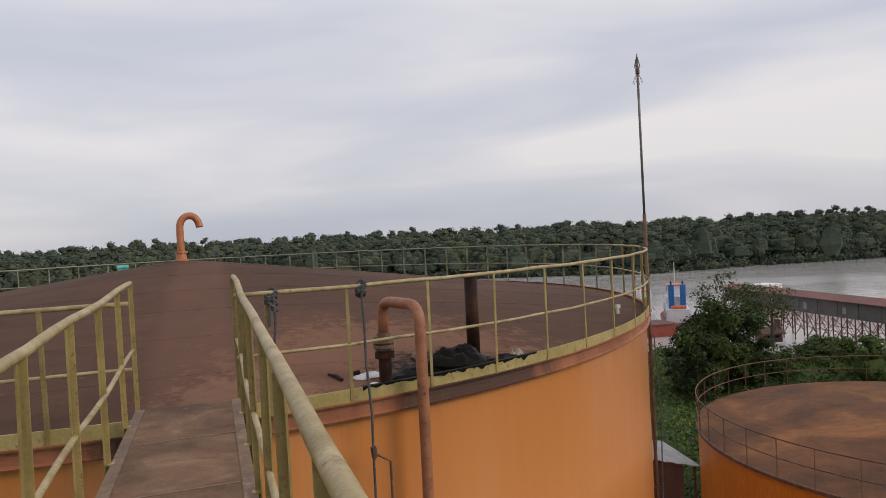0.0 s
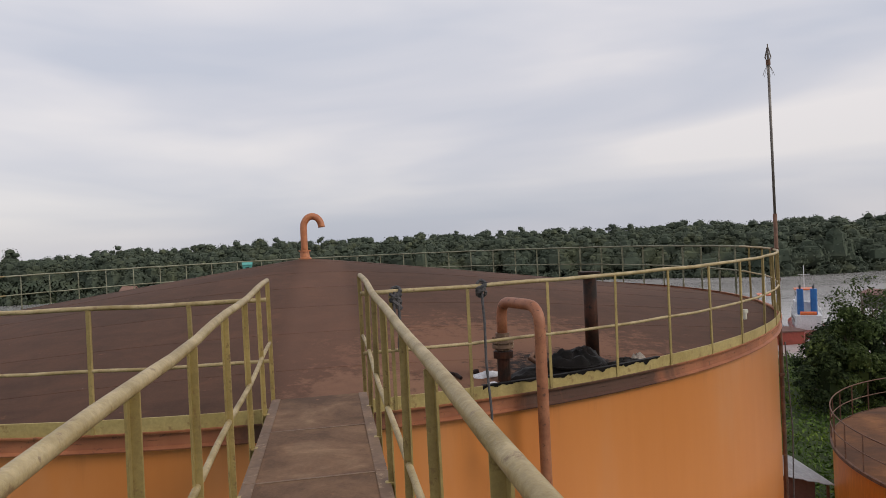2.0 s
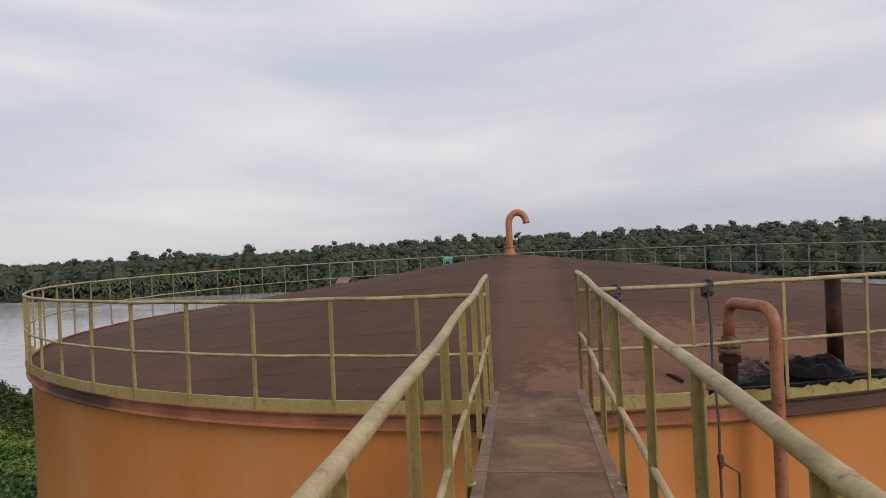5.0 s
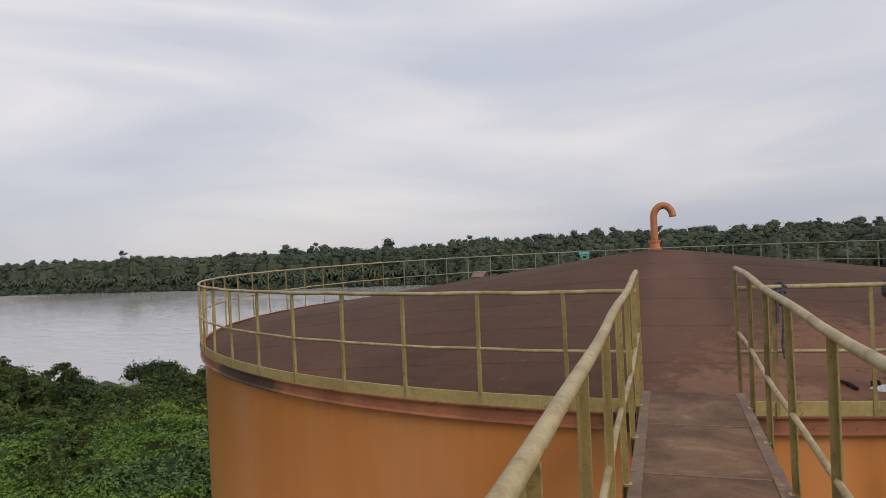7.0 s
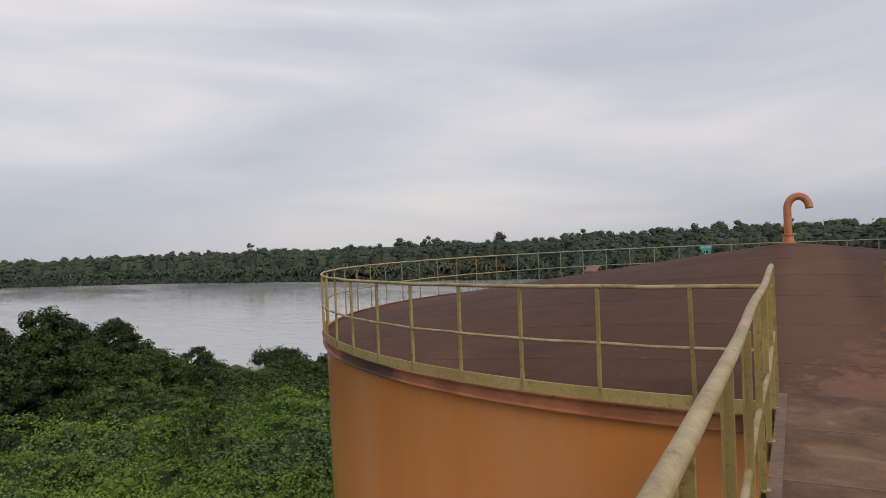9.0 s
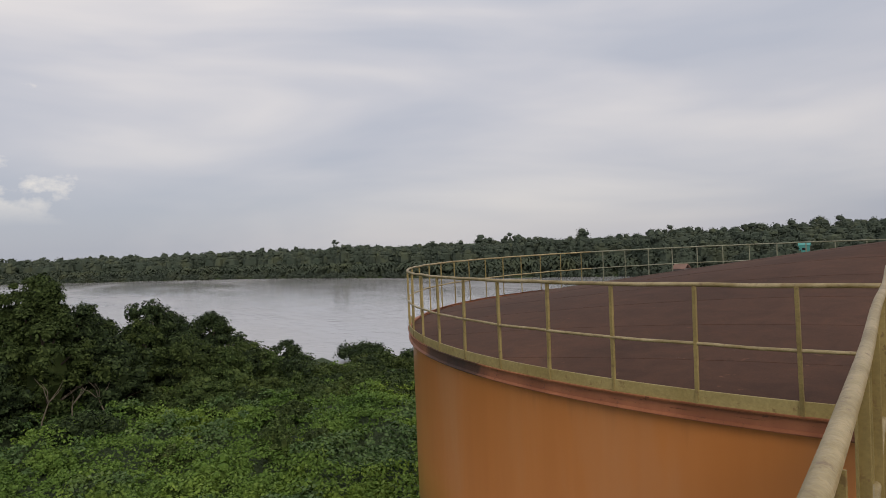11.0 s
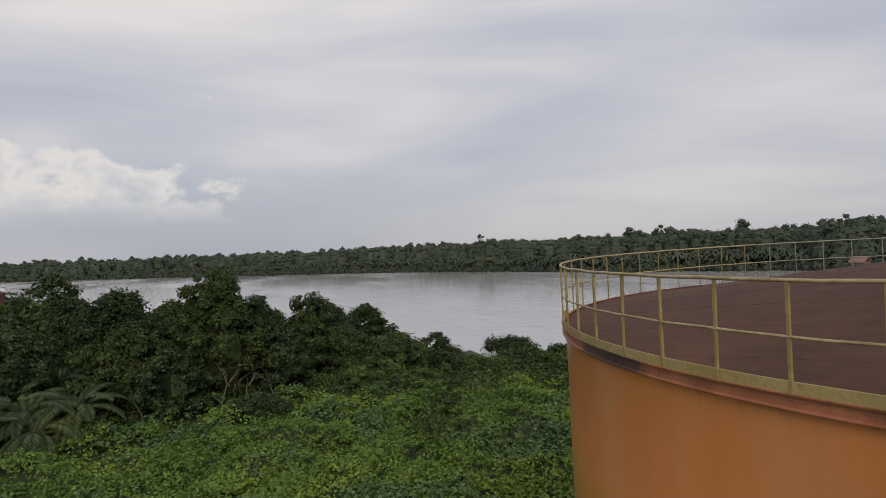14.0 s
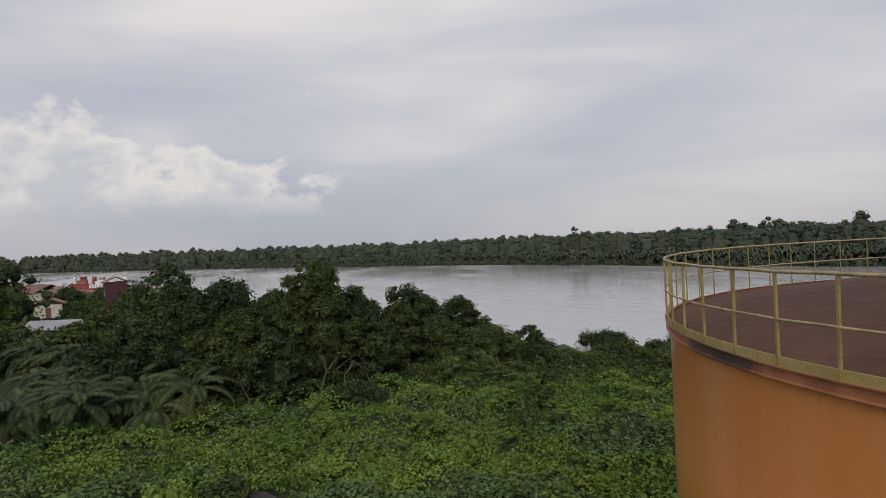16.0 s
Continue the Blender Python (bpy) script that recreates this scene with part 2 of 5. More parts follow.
def plain(name, c, rough=0.6, metal=0.0, vary=0.75):
    return material(name, two_tone(c, tuple(x * vary for x in c), 0.7, None, 8.0, world=True, bump_s=0.1), rough, metal)


WHITE = plain("white_ship_paint", (0.72, 0.73, 0.75), 0.4, 0.0, 0.85)
BLUE = plain("blue_funnel_paint", (0.03, 0.15, 0.42), 0.4)
ORANGE = plain("orange_ship_paint", (0.70, 0.16, 0.04), 0.45)
HULLRED = plain("brick_red_hull_paint", (0.30, 0.06, 0.04), 0.5)
DARKHULL = plain("dark_hull_paint", (0.05, 0.05, 0.055), 0.5)
GLASS = plain("dark_window_glass", (0.02, 0.025, 0.03), 0.1)
ZINC = plain("corrugated_zinc_sheet", (0.36, 0.36, 0.37), 0.45, 0.2)
REDROOF = plain("faded_red_sheet_roof", (0.19, 0.075, 0.06), 0.6)
TILE = plain("brown_roof_sheet", (0.26, 0.15, 0.11), 0.7)
GREYWALL = plain("grey_sheet_wall", (0.14, 0.125, 0.12), 0.7)
BROWNWALL = plain("brown_timber_wall", (0.15, 0.075, 0.06), 0.75)
PALEWALL = plain("pale_plaster_wall", (0.62, 0.60, 0.50), 0.8, 0.0, 0.85)
DARKRED = plain("dark_red_wall", (0.085, 0.028, 0.03), 0.7)
TEAL = plain("teal_sheet", (0.10, 0.38, 0.34), 0.6)
BARK = material("bark", two_tone((0.11, 0.085, 0.06), (0.06, 0.045, 0.033), 4.0, (0.18, 0.16, 0.13), 25, stretch=(1, 1, 0.3), bump_s=0.6, world=True), 0.9)
DEADWOOD = material("pale_dead_wood", two_tone((0.17, 0.14, 0.10), (0.10, 0.08, 0.06), 3.0, None, 20, stretch=(1, 1, 0.3), world=True), 0.9)
CLAY = plain("red_earth", (0.34, 0.13, 0.08), 0.9)


def leaf(name, dark, mid, light, rough=0.55, patch=0.16, span=1.0):
    def build(t, p):
        r = t.nodes.new("ShaderNodeNewGeometry").outputs["Random Per Island"]
        col = ramp(t, r, [(0.0, dark), (0.55, mid), (1.0, light)])
        big = noise_of(t, coords(t, (1, 1, 1), True), patch, 3.0, 0.6)
        col = mixc(t, span, col, ramp(t, big, [(0.32, (0.62, 0.70, 0.70)), (0.52, (1, 1, 1)), (0.7, (1.5, 1.32, 0.95))]), "MULTIPLY")
        t.links.new(col, p.inputs["Base Color"])
        p.inputs["Specular IOR Level"].default_value = 0.12
    return material(name, build, rough)


VINE = leaf("creeper_leaves", (0.080, 0.138, 0.024), (0.128, 0.205, 0.038), (0.175, 0.255, 0.058), 0.7)
TREE = leaf("tree_leaves", (0.015, 0.023, 0.010), (0.032, 0.049, 0.019), (0.078, 0.108, 0.041), 0.75, 0.2, 0.5)
TREE2 = leaf("olive_tree_leaves", (0.024, 0.036, 0.011), (0.048, 0.070, 0.020), (0.095, 0.125, 0.040), 0.75, 0.2, 0.5)
BUSH = leaf("bush_leaves", (0.030, 0.048, 0.014), (0.062, 0.092, 0.026), (0.12, 0.16, 0.05), 0.75, 0.2, 0.5)
BROAD = leaf("broad_weed_leaves", (0.050, 0.092, 0.028), (0.088, 0.145, 0.046), (0.140, 0.20, 0.078), 0.6, 0.3, 0.6)
GRASS = leaf("rank_grass", (0.042, 0.075, 0.015), (0.082, 0.135, 0.028), (0.14, 0.21, 0.05), 0.75)
PALM = leaf("palm_fronds", (0.030, 0.046, 0.020), (0.052, 0.075, 0.034), (0.085, 0.112, 0.056), 0.6)
# aerial haze is put into the far leaves' colour, paler and greyer
WOODS = leaf("far_bank_foliage_hazed", (0.060, 0.074, 0.054), (0.074, 0.091, 0.065), (0.094, 0.112, 0.078), 0.85, 0.11, 0.6)

# the far palms carry the same haze in their colour
FARPALM = leaf("far_palm_fronds_hazed", (0.052, 0.066, 0.045), (0.066, 0.082, 0.054), (0.086, 0.102, 0.066), 0.85, 0.06, 0.6)


def ground_mat(t, p):
    v = coords(t, (1, 1, 1), True)
    n = noise_of(t, v, 0.12, 6.0, 0.65)
    col = ramp(t, n, [(0.3, (0.025, 0.042, 0.010)), (0.55, (0.042, 0.068, 0.015)), (0.75, (0.06, 0.09, 0.022))])
    f = noise_of(t, v, 3.0, 5.0, 0.7)
    col = mixc(t, 0.7, col, ramp(t, f, [(0.3, (0.5,) * 3), (0.7, (1.4,) * 3)]), "MULTIPLY")
    t.links.new(col, p.inputs["Base Color"])
    bump(t, p, f, 0.9, 0.25)


GROUND = material("weedy_ground", ground_mat, 0.9)
ASPHALT = material("worn_asphalt", two_tone((0.055, 0.052, 0.05), (0.085, 0.08, 0.075), 0.9, None, 25, world=True), 0.85)


def water_mat(t, p):
    v = coords(t, (1, 1, 1), True)
    p.inputs["Base Color"].default_value = (0.46, 0.445, 0.44, 1)
    big = noise_of(t, coords(t, (0.35, 1.0, 1), True), 0.02, 4.0, 0.6)
    r = ramp(t, big, [(0.4, (0.06,) * 3), (0.6, (0.18,) * 3)])
    t.links.new(r, p.inputs["Roughness"])
    n = noise_of(t, coords(t, (0.55, 1.0, 1), True), 0.5, 5.0, 0.62, 0.6)
    b = nd(t, "ShaderNodeBump", Distance=0.11)
    t.links.new(ramp(t, big, [(0.42, (0.5,) * 3), (0.6, (1.0,) * 3)]), b.inputs["Strength"])
    t.links.new(n, b.inputs["Height"])
    t.links.new(b.outputs[0], p.inputs["Normal"])


WATER = material("river_water", water_mat, 0.1)
WATER.node_tree.nodes["Principled BSDF"].inputs["IOR"].default_value = 1.33


# ---- mesh helpers ----
class Geo:
    """Collects vertices and faces of one mesh."""

    def __init__(self):
        self.v, self.f = [], []

    def add(self, verts, faces):
        o = len(self.v)
        self.v += [tuple(p) for p in verts]
        self.f += [tuple(i + o for i in f) for f in faces]
        return self

    def box(self, c, s, rz=0.0, ch=0.0):
        """A box of size s about c, turned by rz degrees, with edges chamfered by ch."""
        hx, hy, hz = (x / 2 for x in s)
        ca, sa = math.cos(radians(rz)), math.sin(radians(rz))
        if ch:
            ring = [(hx - ch, -hy), (hx, -hy + ch), (hx, hy - ch), (hx - ch, hy), (-hx + ch, hy), (-hx, hy - ch), (-hx, -hy + ch), (-hx + ch, -hy)]
        else:
            ring = [(hx, -hy), (hx, hy), (-hx, hy), (-hx, -hy)]
        n = len(ring)
        vs = [(c[0] + x * ca - y * sa, c[1] + x * sa + y * ca, c[2] + z) for z in (-hz, hz) for x, y in ring]
        fs = [tuple(range(n - 1, -1, -1)), tuple(range(n, 2 * n))] + [(i, (i + 1) % n, n + (i + 1) % n, n + i) for i in range(n)]
        return self.add(vs, fs)

    def tube(self, pts, r, n=10, cap=True, closed=False):
        """A round bar along pts; r a number or one for each point."""
        pts = [Vector(p) for p in pts]
        k = len(pts)
        rs = [r] * k if isinstance(r, (int, float)) else list(r)
        vs, prev = [], None
        for i, p in enumerate(pts):
            a = pts[(i - 1) % k] if (i or closed) else p
            b = pts[(i + 1) % k] if (i < k - 1 or closed) else p
            d = (b - a).normalized()
            if prev is None:
                side = d.cross(Vector((0, 0, 1)))
                if side.length < 1e-3:
                    side = d.cross(Vector((0, 1, 0)))
            else:
                side = prev - d * prev.dot(d)
            side.normalize()
            prev = side
            up = side.cross(d)
            vs += [p + (side * math.cos(2 * math.pi * j / n) + up * math.sin(2 * math.pi * j / n)) * rs[i] for j in range(n)]
        fs = []
        for i in range(k if closed else k - 1):
            i2 = (i + 1) % k
            fs += [(i * n + j, i * n + (j + 1) % n, i2 * n + (j + 1) % n, i2 * n + j) for j in range(n)]
        if cap and not closed:
            fs += [tuple(range(n - 1, -1, -1)), tuple((k - 1) * n + j for j in range(n))]
        return self.add(vs, fs)

    def mesh(self, name, mat, smooth=False):
        me = bpy.data.meshes.new(name)
        me.from_pydata(self.v, [], self.f)
        if smooth:
            me.polygons.foreach_set("use_smooth", [True] * len(me.polygons))
        me.materials.append(mat)
        me.update()
        return me


def part(name, geo, mat, parent=None, label="", smooth=False):
    ob = new(name, geo.mesh(name, mat, smooth) if isinstance(geo, Geo) else geo)
    ob.parent = parent
    if label:
        ob["label"] = label
    return ob


def thing(name, at, label, category, group="", kind=""):
    ob = new(name)
    ob.location = at
    ob.empty_display_size = 0.2
    return tagged(ob, label, category, group, kind)


def quads(name, verts, mat):
    """A mesh of loose four-cornered faces from an (n, 4, 3) array."""
    v = np.asarray(verts, dtype=np.float32).reshape(-1, 3)
    n = len(v) // 4
    me = bpy.data.meshes.new(name)
    me.vertices.add(len(v))
    me.vertices.foreach_set("co", v.ravel())
    me.loops.add(len(v))
    me.loops.foreach_set("vertex_index", np.arange(len(v), dtype=np.int32))
    me.polygons.add(n)
    me.polygons.foreach_set("loop_start", np.arange(0, len(v), 4, dtype=np.int32))
    me.materials.append(mat)
    me.update(calc_edges=True)
    return me


def arc(c, r, a0, a1, z, step=3.0):
    n = max(2, int(abs(a1 - a0) / step) + 1)
    return [(c[0] + r * math.cos(radians(a0 + (a1 - a0) * i / (n - 1))), c[1] + r * math.sin(radians(a0 + (a1 - a0) * i / (n - 1))), z) for i in range(n)]


def lathe_arc(c, prof, a0, a1, n=72):
    """Turns a profile of (radius, z) from a0 to a1 degrees about c."""
    g = Geo()
    m = n + 1
    an = [math.radians(a0 + (a1 - a0) * i / n) for i in range(m)]
    vs = [(c[0] + r * math.cos(a), c[1] + r * math.sin(a), z) for r, z in prof for a in an]
    fs = [(k * m + i, k * m + i + 1, (k + 1) * m + i + 1, (k + 1) * m + i) for k in range(len(prof) - 1) for i in range(n)]
    return g.add(vs, fs)


def lathe(c, prof, n=96):
    """Turns a profile of (radius, z) about the upright line through c."""
    g = Geo()
    vs = [(c[0] + r * math.cos(2 * math.pi * i / n), c[1] + r * math.sin(2 * math.pi * i / n), z) for r, z in prof for i in range(n)]
    fs = [(k * n + i, k * n + (i + 1) % n, (k + 1) * n + (i + 1) % n, (k + 1) * n + i) for k in range(len(prof) - 1) for i in range(n)]
    return g.add(vs, fs)


def bend(p, q, r, n=6):
    """Points of a rounded corner at q[0], coming from p and going on to q[1]."""
    c, d = Vector(q[0]), Vector(q[1])
    a, b = (Vector(p) - c).normalized(), (d - c).normalized()
    s, e = c + a * r, c + b * r
    return [s * (1 - t) ** 2 + c * 2 * t * (1 - t) + e * t * t for t in (i / n for i in range(n + 1))]
# ---- setting: ground, river ----
G_Z, W_Z = -10.4, -11.0
BEAR = [-180, -120, -90, -60, -35, -15, 0, 30, 55, 65, 75, 85, 95, 103, 110, 120, 130, 180]
NEAR = [3000, 900, 300, 90, 68, 68, 74, 72, 70, 73, 84, 115, 170, 265, 340, 600, 2000, 3000]
FAR = [3500, 1800, 700, 320, 236, 179, 185, 200, 236, 285, 345, 410, 540, 700, 900, 1900, 3000, 3500]


def shore(table, b):
    return float(np.interp((b + 180) % 360 - 180, BEAR, table))


def spot(b, r):
    """The place at r metres in the bearing b, degrees to the left of +y."""
    return -math.sin(radians(b)) * r, math.cos(radians(b)) * r


def land_z(x, y):
    """The height of the ground."""
    r, b = math.hypot(x, y), math.degrees(math.atan2(-x, y))
    near, far = shore(NEAR, b), shore(FAR, b)
    z = G_Z
    if r > far:
        z += min(6.0, (r - far) * 0.018)
    elif r < near - 2 and 35 < b < 150:
        z += 0.35 * math.sin(x * 0.21 + 1.0) * math.cos(y * 0.17) * min(1, max(0, (r - 14) / 10))
    return z


def build_ground():
    g = Geo()
    na = 288
    cols = []
    for i in range(na):
        b = i * 360 / na
        near, far = shore(NEAR, b) + 2.5 * math.sin(b * 1.7) * (1 if abs(b - 180) > 60 else 0), shore(FAR, b)
        rs = list(np.linspace(3, near - 3, 26)) + [near, near + 3, far - 3, far] + list(far + 3 + (4300 - far) * np.linspace(0, 1, 16) ** 2.5)
        col = []
        for k, r in enumerate(rs):
            x, y = spot(b, r)
            z = land_z(x, y)
            if k == 27 or k == 28:
                z = W_Z - 1.2
            elif k in (26, 29):
                z = W_Z + 0.15
            col.append((x, y, z))
        cols.append(col)
    m = len(cols[0])
    vs = [p for c in cols for p in c] + [(0, 0, G_Z)]
    fs = []
    for i in range(na):
        j = (i + 1) % na
        fs += [(i * m + k, i * m + k + 1, j * m + k + 1, j * m + k) for k in range(m - 1)]
        fs.append((i * m, j * m, na * m))
    g.add(vs, fs)
    ob = part("ground", g, GROUND, smooth=True)
    tagged(ob, "weedy green riverside ground reaching the horizon", "ground", kind="structure")
    w = Geo()
    ring = [(4400 * math.cos(a), 4400 * math.sin(a), W_Z) for a in np.linspace(0, 2 * math.pi, 65)[:-1]]
    w.add(ring, [tuple(range(64))])
    tagged(part("water", w, WATER), "broad calm grey river with faint ripples", "river", kind="structure")


build_ground()


def build_asphalt():
    g = Geo()
    pts = []
    for k in range(18):
        a = 2 * math.pi * k / 18
        r = 1 + 0.18 * math.sin(3 * a + 1) + 0.1 * math.sin(5 * a)
        pts.append((-29.8 + 4.6 * r * math.cos(a), -5.4 + 4.0 * r * math.sin(a), G_Z + 0.36))
    g.add(pts + [(x, y, z - 0.9) for x, y, z in pts], [tuple(range(18))] + [(i, i + 18, (i + 1) % 18 + 18, (i + 1) % 18) for i in range(18)])
    tagged(part("pavement", g, ASPHALT), "patch of bare dark asphalt among the creepers", "pavement", kind="structure")


build_asphalt()

# ---- the large storage tank ----
TC, TR, ROOF_H = (-6.147, 14.095), 9.82, 1.29
RAIL_H = 1.10
VIEW_A = math.degrees(math.atan2(0.9295, -0.3688))           # the walkway's direction
WD = Vector((-0.3688, 0.9295, 0.0))
WS = Vector((0.9295, 0.3688, 0.0))
W_END = Vector((-2.17, 5.04, 0.0))                           # the walkway's end on the rim


def roof_z(r, top=ROOF_H, radius=TR):
    return (top + 0.04) * (1 - min(1.0, r / radius) ** 1.03) - 0.04


def roof_at(x, y):
    return roof_z(math.hypot(x - TC[0], y - TC[1]))


def rim(a, r=TR, z=0.0):
    return (TC[0] + r * math.cos(radians(a)), TC[1] + r * math.sin(radians(a)), z)


def roof_plates(parent, centre, radius, top, z0, width, length, mat, cut, seed):
    """Lapped rectangular roof plates on a shallow cone, in strips across the walkway's line."""
    rng = random.Random(seed)
    n = int(2 * radius / width) + 1
    for i in range(n):
        v0, v1 = -radius + i * width, min(radius, -radius + (i + 1) * width + 0.03)
        off = rng.uniform(0, length)
        u = -radius - off
        while u < radius:
            u0, u1 = max(-radius, u), min(radius, u + length)
            u += length
            if u1 <= u0:
                continue
            nu, nv = max(2, int((u1 - u0) / 0.55)), 4
            vs, ok = [], False
            for b in range(nv + 1):
                vv = max(-radius * 0.9999, min(radius * 0.9999, v0 + (v1 - v0) * b / nv))
                lim = math.sqrt(radius * radius - vv * vv)
                for a in range(nu + 1):
                    uu = u0 + (u1 - u0) * a / nu
                    uu = max(-lim, min(lim, uu))
                    p = WS * uu + WD * vv
                    z = z0 + top * (1 - min(1.0, math.hypot(uu, vv) / radius) ** 1.03) + (0.0025 * (1 - b / nv)) + (0.0012 if a == 0 else 0)
                    vs.append((centre[0] + p.x, centre[1] + p.y, z))
            w = nu + 1
            span = max(abs(vs[b * w][0] - vs[b * w + nu][0]) + abs(vs[b * w][1] - vs[b * w + nu][1]) for b in range(nv + 1))
            if span < 0.25:
                continue
            fs = [(b * w + a, b * w + a + 1, (b + 1) * w + a + 1, (b + 1) * w + a) for b in range(nv) for a in range(nu)]
            o = len(vs)
            vs += [(x, y, z - 0.004) for x, y, z in vs[:w]]
            fs += [(a, o + a, o + a + 1, a + 1) for a in range(nu)]
            part("roof_plate", Geo().add(vs, fs), mat, parent)


def storage_tank():
    t = thing("storage_tank", (0, 0, 0), "tall orange-painted steel storage tank with red-oxide cone roof and yellow rail", "storage tank")
    # shell in courses, each a hair proud of the next
    g = lathe(TC, [(TR - 0.055, G_Z - 0.1), (TR - 0.055, -8.2), (TR - 0.05, -8.19), (TR - 0.05, -6.1), (TR - 0.056, -6.09), (TR - 0.056, -4.0),
                   (TR - 0.05, -3.99), (TR - 0.05, -1.9), (TR - 0.055, -1.89), (TR - 0.055, -0.15)], 180)
    part("shell", g, SHELL, t, "orange paint, faintly streaked", True)
    g = lathe(TC, [(TR - 0.055, -0.165), (TR + 0.018, -0.16), (TR + 0.022, -0.148), (TR + 0.006, -0.138), (TR - 0.012, -0.128), (TR - 0.016, -0.02), (TR + 0.026, -0.012), (TR + 0.03, 0.004), (TR - 0.02, 0.01), (TR - 0.04, 0.01)], 180)
    part("curb_ring", g, CURB, t, "rust-stained curb angle")
    # upright toe plate in lapped lengths
    for k in range(20):
        a0 = -128 + k * 6.1
        lean = 0.0015 * (k % 3)
        g = lathe_arc(TC, [(TR + 0.003 + lean, 0.0), (TR + 0.006 + lean, 0.128), (TR - 0.004 + lean, 0.131), (TR - 0.007 + lean, -0.02)], a0, a0 + 6.12, 8)
        part("toe_plate", g, TOE, t, "pale yellow upright toe plate")
    oil = Geo()
    drip = random.Random(31)
    n = 90
    for i in range(n + 1):
        an = -57.2 + 13.6 * i / n
        long = 0.004 + 0.05 * max(0.0, noise.noise((an * 1.3, 3.1, 0)) + 0.1) + 0.03 * max(0.0, noise.noise((an * 5.0, 7.7, 0))) + drip.uniform(0, 0.006)
        oil.v += [rim(an, TR - 0.03, 0.137), rim(an, TR + 0.011, 0.134), rim(an, TR + 0.0125, 0.13 - long)]
    oil.f = [q for i in range(n) for q in ((3 * i, 3 * i + 3, 3 * i + 4, 3 * i + 1), (3 * i + 1, 3 * i + 4, 3 * i + 5, 3 * i + 2))]
    part("oil_run", oil, OIL, t, "black oil run down over the toe plate")
    part("roof_deck", lathe(TC, [(TR - 0.01, -0.075)] + [(TR * k / 10, roof_z(TR * k / 10) - 0.035) for k in range(9, 0, -1)] + [(0.02, ROOF_H - 0.035)], 96), ROOF, t, smooth=True)
    gap0, gap1 = -68.75, -63.85
    for z, r, name in ((RAIL_H, 0.021, "top_rail"), (0.555, 0.0165, "mid_rail")):
        # the far arc takes the colour with the shade in it
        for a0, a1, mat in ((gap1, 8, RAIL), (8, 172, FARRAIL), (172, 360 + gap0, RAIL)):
            pts = [(x, y, zz + 0.006 * math.sin(i * 1.7) * math.sin(i * 0.43)) for i, (x, y, zz) in enumerate(arc(TC, TR, a0, a1, z, 2.0))]
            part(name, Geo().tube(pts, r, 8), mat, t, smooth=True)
    step = 360 / 70
    rng = random.Random(4)
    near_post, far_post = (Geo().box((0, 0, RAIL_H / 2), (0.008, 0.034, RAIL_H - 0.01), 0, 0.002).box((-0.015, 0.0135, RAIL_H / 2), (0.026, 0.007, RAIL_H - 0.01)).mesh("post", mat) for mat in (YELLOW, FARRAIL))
    for k in range(70):
        a = -87.96 + k * step - (0.75 if 5 < k < 12 else 0.0)
        if gap0 - 0.5 < a < gap1 - 0.5 or (gap0 - 0.5 < a - 360 < gap1 - 0.5):
            continue
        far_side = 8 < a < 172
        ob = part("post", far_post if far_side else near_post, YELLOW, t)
        x, y, _ = rim(a, TR + 0.012)
        ob.matrix_basis = pose(x, y, 0, rng.uniform(-0.6, 0.6), rng.uniform(-0.6, 0.6), a)
    return t


TANK = storage_tank()


